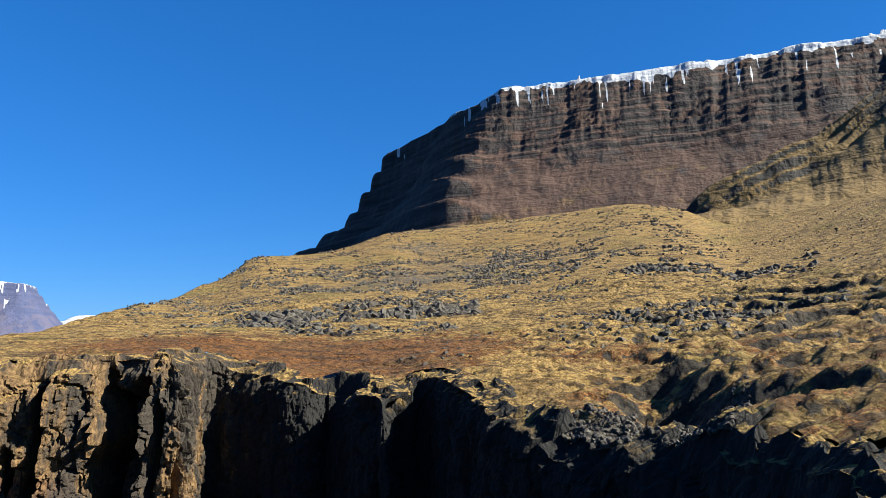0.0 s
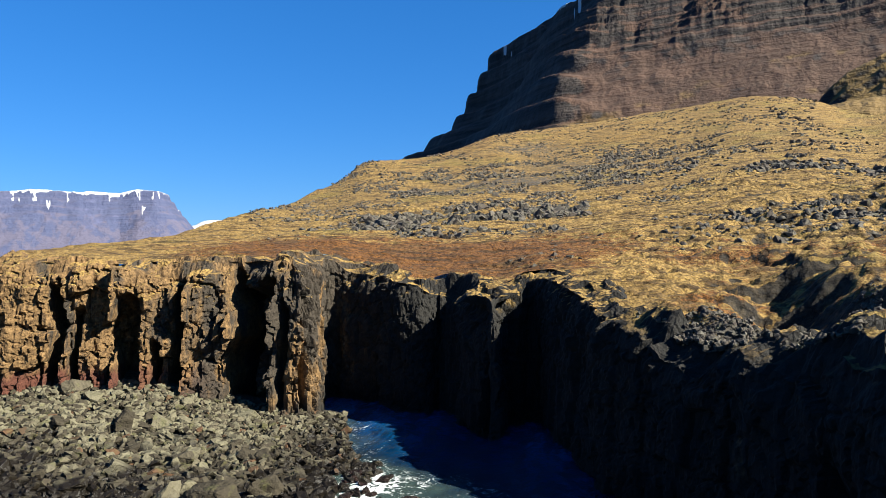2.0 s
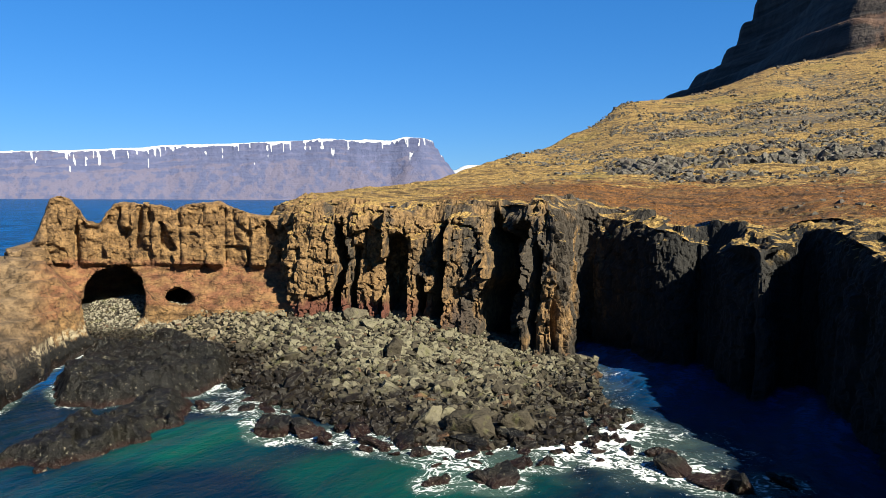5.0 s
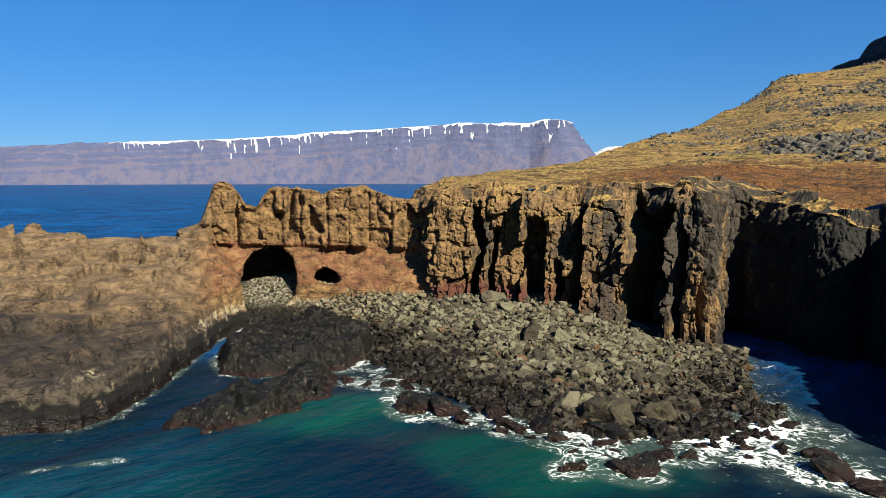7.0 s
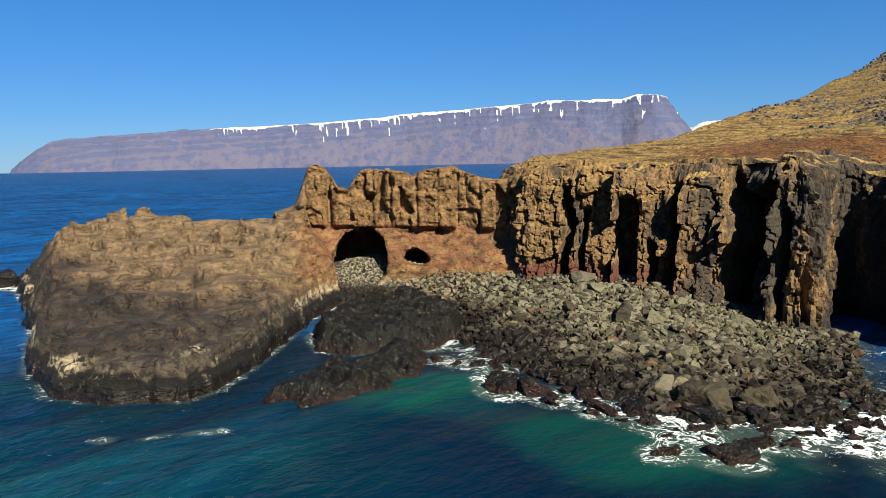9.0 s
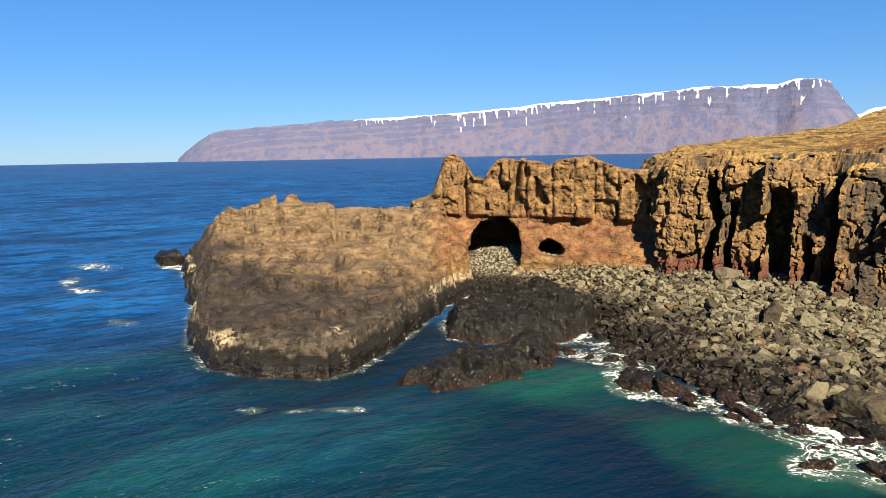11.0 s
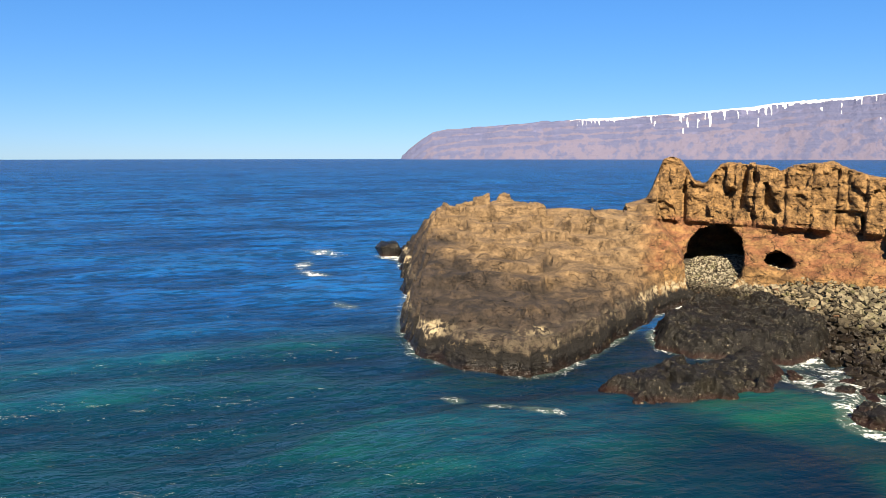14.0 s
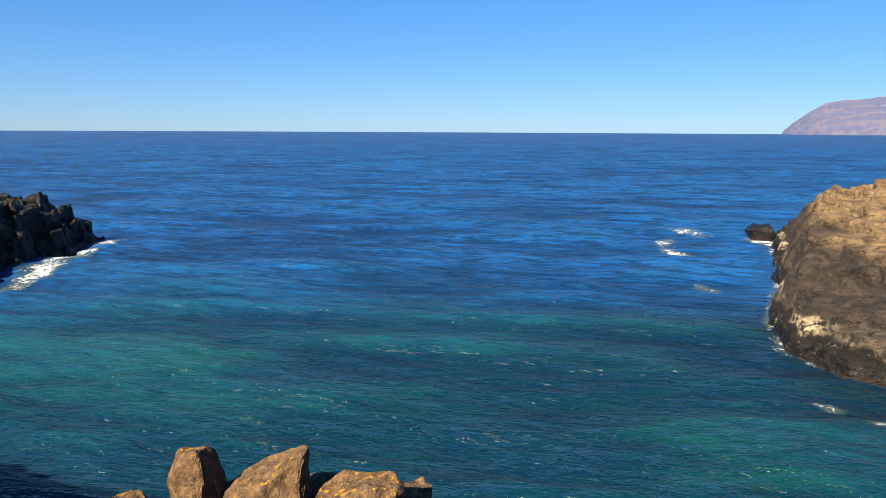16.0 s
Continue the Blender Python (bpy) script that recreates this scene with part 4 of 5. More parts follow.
def scattered(name, shapes, places, sizes, material, seed, tilt=0.45):
    """Many loose stones as one mesh: places is an array of x, y, z."""
    g = np.random.default_rng(seed)
    n = len(places)
    a, b, c = g.uniform(-tilt, tilt, n), g.uniform(-tilt, tilt, n), g.uniform(0, 6.3, n)
    ca, sa, cb, sb, cc, sc = np.cos(a), np.sin(a), np.cos(b), np.sin(b), np.cos(c), np.sin(c)
    turn = np.array([[cc * cb, cc * sb * sa - sc * ca, cc * sb * ca + sc * sa], [sc * cb, sc * sb * sa + cc * ca, sc * sb * ca - cc * sa], [-sb, cb * sa, cb * ca]]).transpose(2, 0, 1)
    scale = sizes[:, None] * g.uniform(0.75, 1.25, (n, 3))
    verts, faces, base = [], [], 0
    for k, (v, f) in enumerate(shapes):
        i = np.arange(k, n, len(shapes))
        w = np.einsum("nij,nvj->nvi", turn[i], v[None] * scale[i][:, None]) + places[i][:, None]
        verts.append(w.reshape(-1, 3))
        faces.append((f[None] + (np.arange(len(i)) * len(v))[:, None, None] + base).reshape(-1, 3))
        base += len(i) * len(v)
    return link_mesh(name, np.concatenate(verts), np.concatenate(faces), material, shade=False)


def crag_data(seed, size, material, points=22, cuts=3, rough=0.05):
    """One rough broken rock, about size (x, y, z) across."""
    r = random.Random(seed)
    bm = bmesh.new()
    for _ in range(points):
        v = Vector((r.gauss(0, 1), r.gauss(0, 1), r.gauss(0, 1))).normalized() * r.uniform(0.85, 1.05)
        bm.verts.new((v.x * size[0] / 2, v.y * size[1] / 2, v.z * size[2] / 2))
    geom = bmesh.ops.convex_hull(bm, input=bm.verts)
    bmesh.ops.delete(bm, geom=[g for g in geom["geom_interior"] if isinstance(g, bmesh.types.BMVert)], context="VERTS")
    bmesh.ops.bevel(bm, geom=list(bm.edges), offset=0.02 * max(size), segments=1, affect="EDGES", profile=0.5, clamp_overlap=True)
    bmesh.ops.triangulate(bm, faces=bm.faces)
    bmesh.ops.subdivide_edges(bm, edges=bm.edges, cuts=cuts, use_grid_fill=True)
    k = 3.0 / max(size)
    for v in bm.verts:
        v.co += v.co.normalized() * rough * max(size) * (noise.fractal(v.co * k + Vector((seed, 0, 0)), 0.8, 2.0, 4) - 0.2)
    me = bpy.data.meshes.new("rock")
    bm.to_mesh(me)
    bm.free()
    me.materials.append(material)
    return me


def crag_mesh(name, *args):
    return new(name, crag_data(*args))


# large blocks: x, y, and width, depth, height
LARGE = ((-21.0, 41.6, 4.2, 3.2, 3.0), (-24.6, 41.8, 3.0, 2.6, 2.2), (-18.6, 44.0, 2.8, 2.6, 2.2), (-34.0, 52.5, 2.6, 2.0, 2.6), (-26.5, 47.5, 2.8, 2.2, 1.8), (-31.5, 42.5, 2.6, 2.2, 1.8))


def build_boulders():
    r, g = random.Random(11), np.random.default_rng(11)
    shapes = [crag_data(100 + i, (1.2, 1.0, 0.72), BOULDER, 13, 1, 0.05) for i in range(9)]
    big = []
    xs, ys = g.uniform(-70, -11, 6000), g.uniform(38, 64, 6000)
    hs, land = beach_height(xs, ys), signed_distance(xs, ys, LAND)[0]
    for x, y, h in np.stack([xs, ys, hs], 1)[(hs > 0.05) & (hs < 5.6) & (land > 0.6)]:
        size = min(2.4, 0.8 * r.paretovariate(2.6)) * (0.7 if x < -45 else 1.0)
        if len(big) == 186 or x < -58 and size > 0.8 or any((x - b[0]) ** 2 + (y - b[1]) ** 2 < (0.36 * (size + b[2])) ** 2 for b in big):
            continue
        big.append((x, y, size))
        ob = new("boulder", shapes[len(big) % 9])
        ob.matrix_world = turned(r, x, y, h + 0.12 * size, size)
        tagged(ob, "grey-green angular basalt boulder on the beach" if h > 1.5 else "dark wet basalt boulder by the water", "boulder", "boulders on the beach")
    # broken blocks at the foot of the beach
    for i, (x, y, wx, wy, wz) in enumerate(LARGE):
        block = crag_mesh("boulder", 880 + i, (wx, wy, wz), WET if y < 41.5 else BOULDER, 15, 2, 0.07)
        block.matrix_world = pose(x, y, max(0.0, float(beach_height(x, y))) + 0.22 * wz, 0, 0, 40 * i)
        tagged(block, "large dark angular basalt block at the foot of the beach", "boulder", "boulders on the beach")
    xs = np.concatenate([g.uniform(-74, -61, 9000), g.uniform(-72, -10, 22000)])
    ys = np.concatenate([g.uniform(44, 56, 9000), g.uniform(38, 64, 22000)])
    hs, land = beach_height(xs, ys), signed_distance(xs, ys, LAND)[0]
    ok = (hs > -0.1) & (hs < 5.75) & (land > -1.0)
    xs, ys, hs = xs[ok], ys[ok], hs[ok]
    size = (0.30 + 1.0 * g.random(len(xs)) ** 2.0) * np.where(xs < -61, 0.30, np.interp(ys - hs, [40, 56], [1.1, 0.8]) * np.interp(xs, [-60, -44], [0.62, 1.0]))
    tagged(scattered("cobbles", [hull(300 + i, 0.62, 11) for i in range(12)], np.stack([xs, ys, hs + 0.02 + 0.1 * size], 1), size, BOULDER, 3, 0.6), "loose grey cobbles covering the beach", "cobbles", kind="stuff")


# dark rocks in the surf: x, y, size
SURF = [(-33.1, 35.5, 2.6), (-20.5, 40.0, 2.9), (-17.7, 42.5, 2.6), (-7.8, 42, 2.6), (-5.6, 41.6, 2.4), (-3.9, 41.2, 2.2), (-16.5, 35.2, 2.4), (-34.5, 36.5, 2.0), (-24, 38.6, 2.6), (-28, 38.5, 2.2),
        (-31.2, 37, 2.2), (-22, 36.6, 1.6), (-13, 45.5, 1.3), (-11, 44, 1.2), (-9, 44.5, 1.5), (-36.5, 38.8, 2.0), (-14.2, 42.2, 1.0), (-12, 41.5, 0.9), (-2, 43.5, 1.8), (-19, 33.5, 1.6), (-37.5, 40.2, 1.6), (-26, 37.2, 1.8)]
surf_random = random.Random(91)
for _ in range(70):
    k = surf_random.randrange(4, len(SHORE) - 1)
    w = surf_random.random()
    SURF.append((SHORE[k][0] * w + SHORE[k + 1][0] * (1 - w) + surf_random.uniform(-1.5, 3.5), SHORE[k][1] * w + SHORE[k + 1][1] * (1 - w) - surf_random.uniform(0.0, 4.5), surf_random.uniform(0.5, 1.5)))


def build_surf_rocks():
    r = random.Random(5)
    kinds = [crag_mesh("surf_rock", 500 + i, (1.2, 0.95, 0.75), WET, 12, 3, 0.15) for i in range(6)]
    for i, (x, y, s) in enumerate(SURF):
        ob = kinds[i] if i < 6 else new("surf_rock", kinds[i % 6].data)
        ob.matrix_world = turned(r, x, y, -0.02 * s, s * 1.15)
        tagged(ob, "black wet rock washed by white surf", "rock", "rocks in the surf")


# ---- sea ----
def build_sea():
    rad = np.concatenate([[0.0], np.geomspace(3, 20, 14), np.arange(21, 130, 0.45), np.geomspace(130.5, 900, 380), np.geomspace(920, 4900, 60)])
    ang = np.radians(np.concatenate([np.arange(0, 138, 0.3), np.arange(138, 358, 2.0), [360]]))
    R, A = np.meshgrid(rad, ang, indexing="ij")
    X, Y = (-R * np.sin(A)).ravel(), (R * np.cos(A)).ravel()
    rr = R.ravel()
    d1, _, _ = signed_distance(X, Y, POINT)
    d2, _, _ = signed_distance(X, Y, STRAND)
    d3, _, _ = signed_distance(X, Y, SLAB)
    near = np.minimum(np.minimum(d2, d3), d1)
    sand = np.clip(1.5 * np.exp(-(np.hypot(X + 19, Y - 34) / 19) ** 2), 0, 1)
    green = 0
    for x, y, lx, ly, k in ((-35.5, 32.5, 5.5, 4.2, 1.1), (-37.5, 28.0, 4.0, 4.0, 0.5), (-24.0, 31.8, 4.6, 4.2, 1.1), (-19.5, 31.0, 4.0, 4.5, 0.6), (-15.5, 36.0, 5.0, 4.0, 0.7)):
        green = green + k * np.exp(-((X - x) / lx) ** 2 - ((Y - y) / ly) ** 2)
    shallow = np.clip(1.3 * np.exp(-(np.hypot(X + 22, Y - 30) / 30) ** 2) + 1.1 * np.exp(-(np.hypot(X + 42, Y - 10) / 22) ** 2), 0, 1.2)
    silt = np.clip(1.3 * np.exp(-(np.hypot(X + 26, Y + 24) / 43) ** 2), 0, 1.2)
    foam = 0.185 * np.exp(-(np.clip(d2, 0, 99) / 4.2) ** 2) + 0.26 * np.exp(-(np.clip(np.minimum(d1, d3), 0, 99) / 0.8) ** 2)
    for x, y, s in SURF:
        foam = np.maximum(foam, 0.27 * np.exp(-(np.clip(np.hypot(X - x, Y - y) - 0.6 * s, 0, 99) / 0.9) ** 2))
    foam = foam * (0.85 + 1.3 * fbm(X / 4, Y / 4, 1, 3))
    foam = foam + (0.26 * np.exp(-((X + 10.5) / 7) ** 2 - ((Y - 46) / 6.5) ** 2) + 0.15 * np.exp(-((X + 16) / 7) ** 2 - ((Y - 38.5) / 4) ** 2)) * (0.9 + 1.2 * fbm(X / 3, Y / 3, 5, 3))
    # drifting scum lines and the wash round the outer skerries
    for x, y, lx, ly, turn, k in ((-39.4, 16.8, 1.7, 0.7, 60, 0.35), (-41.0, 14.4, 1.2, 0.7, 60, 0.34), (-43.6, 12.2, 1.0, 0.7, 40, 0.36), (-116, 10.5, 4.5, 2.2, 40, 0.34), (-107, 6.5, 6.0, 1.8, -10, 0.34), (-98, 7.5, 3.5, 2.0, 30, 0.36), (-76, 9, 3.0, 1.4, 10, 0.32),
                                  (-110, 21, 4.5, 2.2, 10, 0.56), (-72, -66.5, 10, 1.6, 16, 0.44), (-84, -70.0, 3.5, 1.2, 10, 0.42), (-63, -62, 9, 1.6, 20, 0.44)):
        c, n = math.cos(radians(turn)), math.sin(radians(turn))
        u, w = (X - x) * c + (Y - y) * n, -(X - x) * n + (Y - y) * c
        foam = np.maximum(foam, k * np.exp(-(u / lx) ** 2 - (w / ly) ** 2) * (1 + 0.6 * fbm(X / 2, Y / 2, 2, 3)))
    # swell and chop run in from the open sea, and die down in the cove
    u, w = -X * 0.996 - Y * 0.087, -X * 0.087 + Y * 0.996
    u = u + 2.5 * fbm(X / 14, Y / 14, 31, 2)
    calm = 1 - 0.75 * np.clip(sand * 1.2, 0, 1)
    Z = 0.8 * fbm(u / 9, w / 26, 3, 2) + calm * (1.35 * fbm(u / 4.2, w / 15, 7, 3) + 0.45 * (0.2 - np.abs(fbm(u / 2.4, w / 5, 9, 2))) + 0.24 * fbm(u / 1.2, w / 3.4, 13, 2) * smooth(160, 90, rr))
    Z = Z * smooth(1500, 500, rr) * smooth(-0.5, 4, near)
    v = np.stack([X, Y, Z], 1)
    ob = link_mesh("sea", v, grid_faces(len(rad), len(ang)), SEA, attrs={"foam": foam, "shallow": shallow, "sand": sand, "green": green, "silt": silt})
    return tagged(ob, "deep blue rippled sea turning teal near shore", "sea", kind="structure")


# ---- mountains ----
def polar(*rows):
    return [(-r * math.sin(radians(a)), r * math.cos(radians(a))) for a, r in rows]


def terraced(name, rim, span, zrim, profile, material, step, seed, label, snow=0.0, rough=60.0, cap=25.0, steeper=None, fade=None, lanes=4.0, deep=70.0, level=None, gully=0.0, bench=None, grain=90.0, drape_at=None):
    """A table mountain: span is azimuth from, to, step, distance from, to, step; it falls off outside its rim by the profile."""
    a0, a1, da, r0, r1, dr = span
    an, rn = np.arange(a0, a1, da), np.arange(r0, r1, dr)
    A, R = (a.ravel() for a in np.meshgrid(an, rn, indexing="ij"))
    X, Y = -R * np.sin(np.radians(A)), R * np.cos(np.radians(A))
    wob = rough * (fbm(X / rough / 4, Y / rough / 4, seed, 4) + 0.07 * fbm(X / rough * 1.1, Y / rough * 1.1, seed + 2, 3))
    d, _, _ = signed_distance(X, Y, rim)
    d = d + wob + gully * smooth(260, 60, d) * (np.abs(fbm(A * 0.9, d / 300, seed + 8, 4)) - 0.12)
    if steeper:
        k = steeper(X, Y)
        d = np.where(d < 130, d * k, 130 * k + d - 130)
    zr = zrim(X, Y)
    if level is not None:
        zr = zr + (level - zr) * smooth(15, 130, d)
    drop = np.interp(d, *profile)
    # lava beds of uneven thickness that come and go along the face
    q = (drop + 0.8 * step * fbm(A / 3.0, drop / 90, seed + 11, 3)) / step
    bed = lattice(np.floor(q).astype(np.int64), np.int64(seed), np.int64(3))
    ledge = (np.floor(q) + smooth(0.25 + 0.5 * bed, 1.0, q - np.floor(q)) - q) * step
    k = smooth(profile[0][-4], profile[0][-5], d) * (0.35 + 0.65 * smooth(0.3, 0.6, vnoise(A * 0.8, drop / 60, seed + 12)))
    drop = drop + 0.85 * k * ledge
    if bench:
        q = drop / 62 + 0.4 * fbm(X / 200, Y / 200, seed + 7, 2)
        drop = drop + bench(X, Y) * 62 * (np.floor(q) + smooth(0.5, 1.0, q - np.floor(q)) - q)
    drop = drop + 0.09 * rough * smooth(5, 40, drop) * fbm(A * 1.6, drop / 30, seed + 13, 4)
    Z = zr - np.where(d > 0, drop, 0) + 0.03 * rough * fbm(X / rough * 2, Y / rough * 2, seed + 5, 4)
    streaks = smooth(0.13, 0.17, fbm(A * lanes + drop / 150, drop / 260, seed + 3, 3)) * smooth(1.0, 0.6, drop / deep * (0.5 + vnoise(A * lanes * 0.7, 0, seed))) * smooth(0.36, 0.48, vnoise(A * lanes, drop / grain, seed + 6))
    drape = cap * np.clip(0.55 + 2.6 * fbm(A * lanes / 16, 0.5, seed + 4, 2) + 1.4 * fbm(A * lanes / 2.5, 3.5, seed + 14, 3), 0.12, 2.2)
    if drape_at:
        drape = drape_at(A) * np.clip(0.9 + 1.2 * fbm(A * lanes / 2.5, 3.5, seed + 14, 3), 0.3, 1.6)
    sn = snow * np.maximum(0.95 * smooth(drape * 1.1, drape * 0.8, np.where(d > 0, drop, 0)), 0.95 * streaks * smooth(0, 2, d))
    sn = sn * (fade(X, Y) if fade else 1)
    return tagged(link_mesh(name, np.stack([X, Y, Z], 1), grid_faces(len(an), len(rn)), material, shade=True, attrs={"snow": sn}), label, "mountain", kind="structure")


# ---- stones on the hillside: azimuth from, to, distance from, to, sizes, how many ----
FIELDS = ((-28, -13, 146, 176, 1.0, 3.4, 420), (16, -2, 104, 134, 0.8, 3.2, 210), (12, -10, 130, 190, 0.7, 2.2, 420), (-8, -33, 84, 108, 0.7, 2.6, 90), (22, 6, 116, 150, 0.7, 2.2, 200),
          (20, -32, 72, 240, 0.4, 1.5, 320), (-3, -22, 170, 260, 0.7, 2.0, 420), (18, -14, 128, 230, 0.5, 1.6, 700), (10, -19, 190, 320, 0.8, 2.4, 1600), (24, 8, 140, 250, 0.7, 2.0, 700), (24, -34, 100, 300, 0.35, 1.1, 1500), (15, -3, 118, 140, 1.2, 4.6, 260), (14, -16, 140, 230, 0.8, 2.6, 900), (-6, -14, 98, 108, 0.8, 2.2, 60), (-13, -30, 98, 116, 0.8, 2.4, 140))


def build_hill_stones():
    r, g = random.Random(23), np.random.default_rng(23)
    shapes = [crag_data(700 + i, (1.15, 0.95, 0.85), HILLSTONE, 13, 1, 0.06) for i in range(8)]
    spots, sizes = [], []
    n = 0
    for a0, a1, r0, r1, lo, hi, count in FIELDS:
        a, q = np.radians(g.uniform(min(a0, a1), max(a0, a1), count * 7)), g.uniform(r0, r1, count * 7)
        x, y = -q * np.sin(a), q * np.cos(a)
        ok = fbm(x / 9, y / 9, 17, 3) > g.uniform(-0.10, 0.30, len(x))
        x, y = x[ok], y[ok]
        size = 0.75 * (lo + (hi - lo) * g.random(len(x)) ** 3.0)
        z = ground_height(x, y) - 0.10 * size
        for i in np.nonzero(size > lo + 0.3 * (hi - lo))[0][:8]:
            n += 1
            ob = new("boulder", shapes[n % 8])
            ob.matrix_world = turned(r, x[i], y[i], z[i], size[i])
            tagged(ob, "grey lichen-spotted basalt boulder on the grassy slope", "boulder", "boulders on the hillside")
            size[i] = 0
        spots.append(np.stack([x, y, z], 1)[size > 0])
        sizes.append(size[size > 0])
    # gravel on the lip of the cove
    a, q = np.radians(g.uniform(-23, -4, 14000)), g.uniform(35, 51, 14000)
    x, y = -q * np.sin(a), q * np.cos(a)
    ok = (g.random(14000) < np.exp(-((q - 44) / 4.5) ** 2)) & (signed_distance(x, y, LAND)[0] < -1.5)
    x, y = x[ok], y[ok]
    spots.append(np.stack([x, y, ground_height(x, y) + 0.05], 1))
    sizes.append(0.13 + 0.4 * g.random(len(x)) ** 3)
    tagged(scattered("stones", [hull(750 + i, 0.8, 12) for i in range(10)], np.concatenate(spots), np.concatenate(sizes), HILLSTONE, 4), "loose grey stones scattered over the grassy slope", "stones", kind="stuff")


def ledge_field(X, Y, Z):
    az, r = azimuth(X[:, :, 0], Y[:, :, 0]), np.hypot(X[:, :, 0], Y[:, :, 0])
    d = np.maximum(np.abs(az - 128) * 0.16 - 3.5, r - 10.6) + 1.4 * fbm(X[:, :, 0] / 2, Y[:, :, 0] / 2, 3, 3)
    top = 10.68 + 0.4 * fbm(X[:, :, 0] / 1.2, Y[:, :, 0] / 1.2, 5, 3)
    return np.maximum(Z - top[:, :, None], d[:, :, None] - 0.25 * (10 - Z)), lambda x, y, z: 0.5 * fbm(x / 0.9, y / 0.9, z / 0.9, 3)


def wedge(seed, corners, label, origin):
    """A broken rock as the hull of its corners (right, away, up), roughened."""
    bm = bmesh.new()
    for c in corners:
        bm.verts.new(c)
    bmesh.ops.convex_hull(bm, input=bm.verts)
    bmesh.ops.bevel(bm, geom=list(bm.edges), offset=0.03, segments=2, affect="EDGES", profile=0.5, clamp_overlap=True)
    bmesh.ops.triangulate(bm, faces=bm.faces)
    bmesh.ops.subdivide_edges(bm, edges=bm.edges, cuts=4, use_grid_fill=True)
    for v in bm.verts:
        q = v.co * 2.6 + Vector((seed, seed, 0))
        v.co += Vector((noise.noise(q), noise.noise(q + Vector((9, 0, 0))), noise.noise(q + Vector((0, 9, 0))))) * 0.07
        v.co += v.co.normalized() * 0.03 * noise.fractal(v.co * 9, 0.8, 2.0, 3)
    me = bpy.data.meshes.new("rock")
    bm.to_mesh(me)
    bm.free()
    me.materials.append(LICHEN)
    ob = new("rock", me)
    ob.matrix_world = origin
    return tagged(ob, label, "rock", "rocks on the ledge")


def beside(az, r, z):
    """A frame on the ledge with x to the right and y away from the eye."""
    return pose(0.1 - r * math.sin(radians(az)), r * math.cos(radians(az)) - 0.4, z, 0, 0, az)


def build_near_rocks():
    tagged(solid("rock_ledge", ledge_field, (-14, 1, -10, 2, -1, 12.5), 0.22, LICHEN), "brown rock ledge below the cliff edge", "rock")
    wedge(1, [(-0.34, -0.1, 0), (0.34, -0.1, 0), (-0.36, 0.1, 0.45), (-0.22, -0.2, 0.72), (-0.25, 0.2, 0.85), (0.0, -0.22, 0.92), (0.14, 0.05, 0.94), (0.3, 0.3, 0.75), (0.36, 0.35, 0.3), (0.05, -0.4, 0.2), (-0.1, 0.5, 0.5)],
          "upright brown boulder with a dark flank on the ledge", beside(124.3, 9.3, 10.95))
    wedge(4, [(-0.62, -0.35, 0.1), (-0.66, 0.25, 0.26), (-0.3, -0.4, 0.38), (0.45, -0.25, 0.80), (0.58, 0.05, 0.83), (0.62, 0.3, 0.6), (0.62, 0.3, 0), (0.35, -0.45, 0), (-0.6, 0.3, 0), (0.3, 0.5, 0.55), (-0.2, 0.45, 0.4)],
          "slanting brown slab spotted with orange lichen", beside(118.7, 9.2, 10.95))
    wedge(6, [(-0.7, -0.4, 0), (-0.62, 0.3, 0.12), (-0.2, 0.35, 0.36), (0.15, -0.3, 0.36), (0.5, 0.1, 0.42), (0.62, 0.2, 0.2), (0.66, -0.1, 0), (0.3, -0.5, 0), (0.2, 0.5, 0.1), (0.55, -0.2, 0.36)],
          "low brown slab with an orange lichen crust", beside(111.2, 9.0, 10.95))
    for seed, az, r, w, h in ((8, 129.6, 9.0, 0.36, 0.62), (9, 127.2, 8.8, 0.22, 0.55), (10, 131.6, 9.1, 0.4, 0.45), (11, 108.2, 9.1, 0.12, 0.22)):
        q = random.Random(seed)
        pts = [(w * q.uniform(0.7, 1.05) * math.cos(k * 0.9), w * q.uniform(0.7, 1.05) * math.sin(k * 0.9), h * (0 if k < 7 else q.uniform(0.7, 1.0))) for k in range(14)]
        wedge(seed, pts, "small brown stone on the ledge", beside(az, r, 10.9))


def build_skerries():
    isle = crag_mesh("skerry", 31, (6.5, 5, 4.2), WET)
    isle.matrix_world = pose(-113.6, 20.9, 0.5)
    tagged(isle, "small black skerry off the promontory in white wash", "rock")
    tagged(solid("shore_rock", reef_field, (-92, -48, -92, -58, -1.2, 10), 0.3, WET), "black jagged shore rock with white surf at its foot", "rock")


REEF = [(-54, -62), (-63, -66), (-72, -69), (-80, -70.5), (-86, -72.5), (-88, -77), (-82, -86), (-66, -88), (-52, -76)]


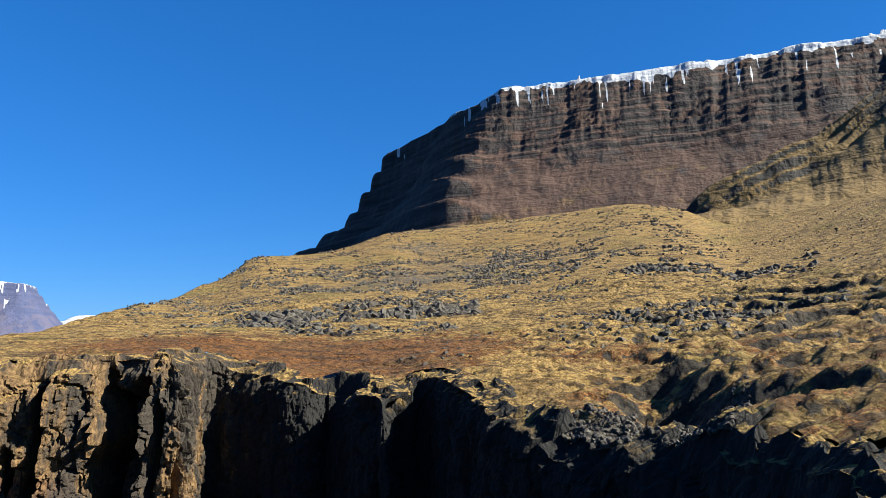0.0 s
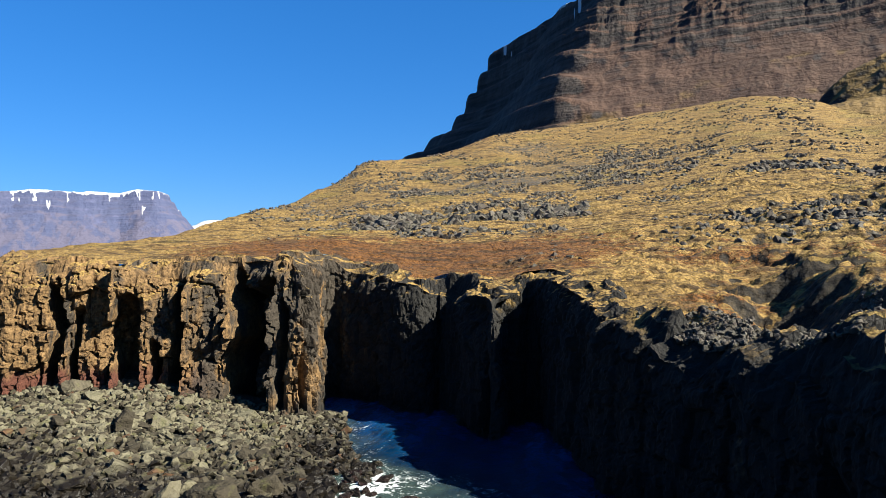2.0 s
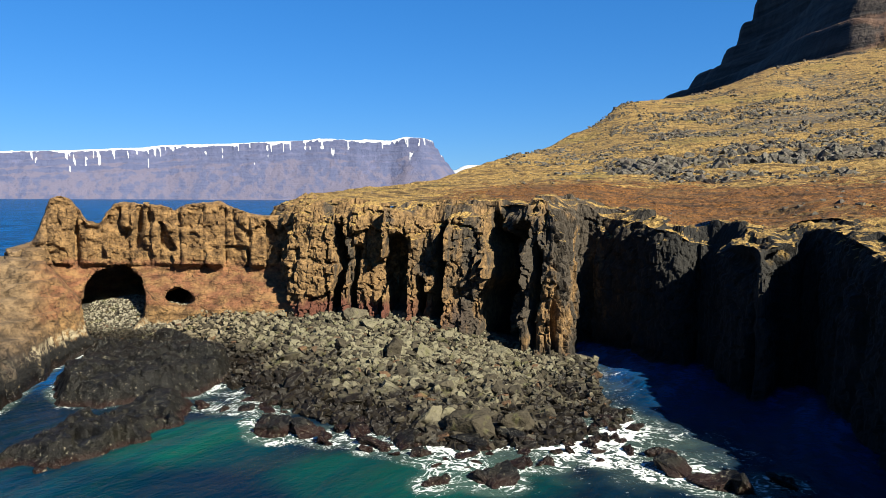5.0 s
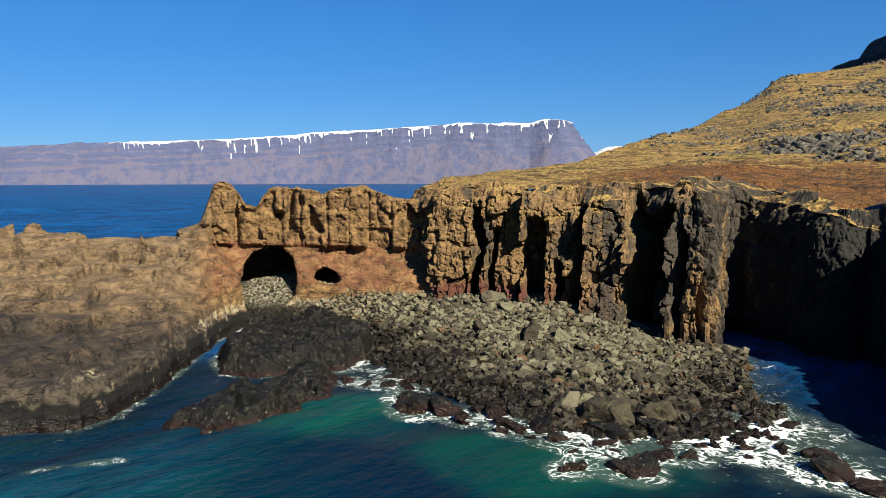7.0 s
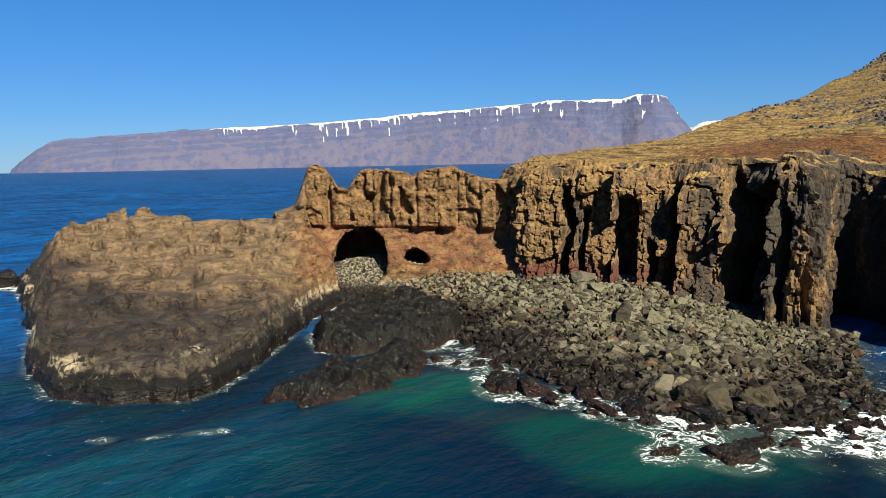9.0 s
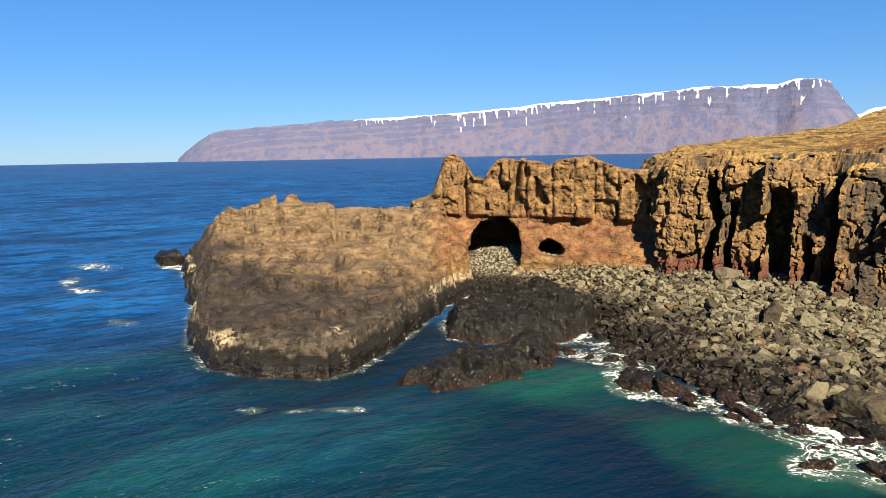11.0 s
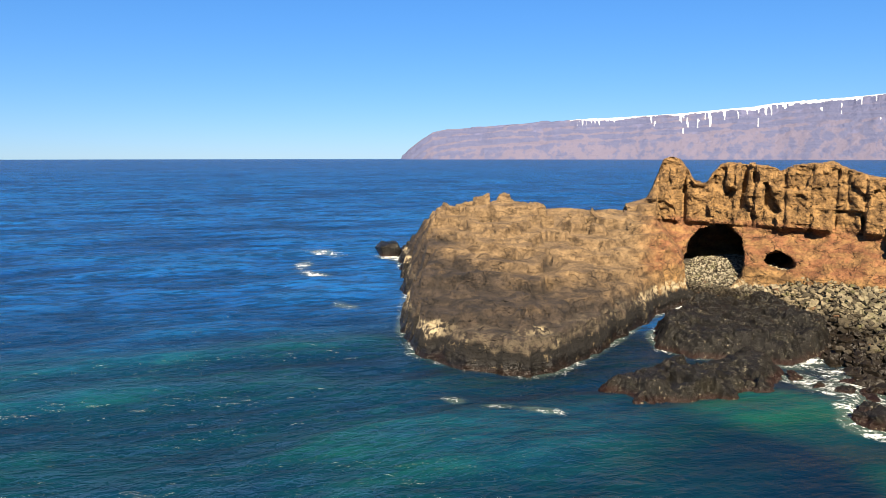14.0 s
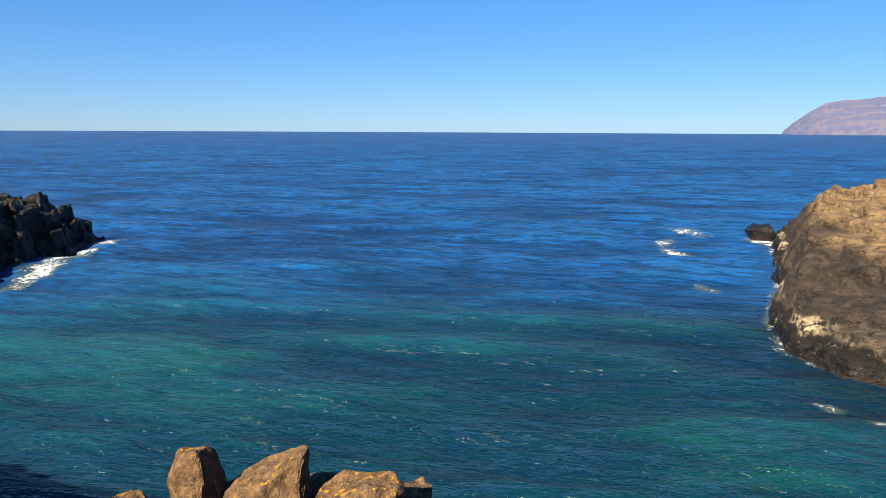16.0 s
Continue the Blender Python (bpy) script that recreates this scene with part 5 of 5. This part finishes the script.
def reef_field(X, Y, Z):
    fx, fy = X[:, :, 0], Y[:, :, 0]
    d, _, _ = signed_distance(fx + 3 * fbm(fx / 4, fy / 4, 1, 3), fy + 3 * fbm(fx / 4, fy / 4, 8, 3), REEF)
    val, edge = blocks((fx + fbm(fx / 2, fy / 2, 3, 2)) / 3.0, (fy + fbm(fx / 2, fy / 2, 5, 2)) / 2.4, 82)
    top = np.minimum(np.interp(fx, [-87, -80, -66, -56], [3.5, 7.0, 7.6, 6.0]), 2.1 * (np.floor(-d / 1.7) + smooth(0.6, 1.0, -d / 1.7 - np.floor(-d / 1.7))) + 0.4) + 2.0 * (val - 0.5) * smooth(-0.5, -2, d) - 1.2 * smooth(0.12, 0, edge)
    return (Z - top[:, :, None]) * 0.7, lambda x, y, z: 2.2 * fbm(x / 2.0, y / 2.0, z / 1.4, 4)


build_ground()
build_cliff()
build_promontory()
tagged(solid("shore_rock", slab_field, (-68, -36, 21, 52, -1.2, 5.2), 0.25, WET), "low black weed-covered rock shelf in the water", "rock")
build_beach()
build_boulders()
build_surf_rocks()
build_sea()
build_hill_stones()
build_near_rocks()
build_skerries()
terraced("mountain", polar((-75, 1500), (-34, 1470), (-22.6, 1455), (-10.3, 1480), (-5.6, 1515), (-2.5, 1680), (-1.2, 1765), (3.9, 1990), (3, 2600), (-30, 2900), (-75, 2900)), (-48, 14, 0.085, 900, 2200, 4.5),
         lambda x, y: 592 + 0 * x, ((-9999, 0, 20, 150, 210, 640, 1000, 9999), (0, 0, 20, 185, 245, 560, 640, 700)), MOUNT, 21.0, 21,
         "brown layered basalt table mountain with snow along its rim", snow=1.0, rough=50.0, gully=16.0, drape_at=lambda a: np.interp(a, [-34, -30, -26, -23, -20, -17, -14, -10, -6, -4, 4], [30, 26, 18, 24, 40, 42, 28, 20, 12, 6, 3]), bench=lambda x, y: 0.85 * smooth(-5, 0, azimuth(x, y)), steeper=lambda x, y: 1 + 0.5 * smooth(-1, 5, azimuth(x, y)))
terraced("hill", polar((-75, 900), (-40, 700), (-33.2, 640), (-30.7, 620), (-28, 600), (-21, 568), (-19.8, 562), (-19.2, 600), (-24, 950), (-40, 1100), (-75, 1100)), (-50, -17, 0.09, 320, 1000, 2.6),
         lambda x, y: np.interp(-azimuth(x, y), [19, 21, 28, 30.7, 33.2, 40], [121, 140, 176, 200, 228, 285]), ((-9999, 0, 30, 45, 190, 300, 9999), (0, 0, 34, 42, 105, 190, 300)), CRAG, 12.0, 33,
         "grassy hill with a dark rocky crag", rough=26.0, level=172.0)
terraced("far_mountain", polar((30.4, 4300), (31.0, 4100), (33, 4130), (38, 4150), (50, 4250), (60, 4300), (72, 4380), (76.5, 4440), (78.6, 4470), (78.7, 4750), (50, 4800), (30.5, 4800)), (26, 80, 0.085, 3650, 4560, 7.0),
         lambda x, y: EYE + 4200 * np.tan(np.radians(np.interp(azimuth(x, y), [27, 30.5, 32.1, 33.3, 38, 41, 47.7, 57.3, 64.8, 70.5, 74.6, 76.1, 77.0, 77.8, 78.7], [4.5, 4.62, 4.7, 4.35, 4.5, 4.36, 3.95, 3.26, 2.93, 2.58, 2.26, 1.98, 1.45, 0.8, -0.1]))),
         ((-9999, 0, 90, 140, 300, 420, 9999), (0, 0, 110, 160, 330, 400, 500)), FAR, 40.0, 44, "table mountain streaked with snow across the fjord, coloured as in blue-violet haze", snow=1.0, cap=15.0, lanes=8.0, deep=95.0, grain=26.0, fade=lambda x, y: smooth(74, 58, azimuth(x, y)))
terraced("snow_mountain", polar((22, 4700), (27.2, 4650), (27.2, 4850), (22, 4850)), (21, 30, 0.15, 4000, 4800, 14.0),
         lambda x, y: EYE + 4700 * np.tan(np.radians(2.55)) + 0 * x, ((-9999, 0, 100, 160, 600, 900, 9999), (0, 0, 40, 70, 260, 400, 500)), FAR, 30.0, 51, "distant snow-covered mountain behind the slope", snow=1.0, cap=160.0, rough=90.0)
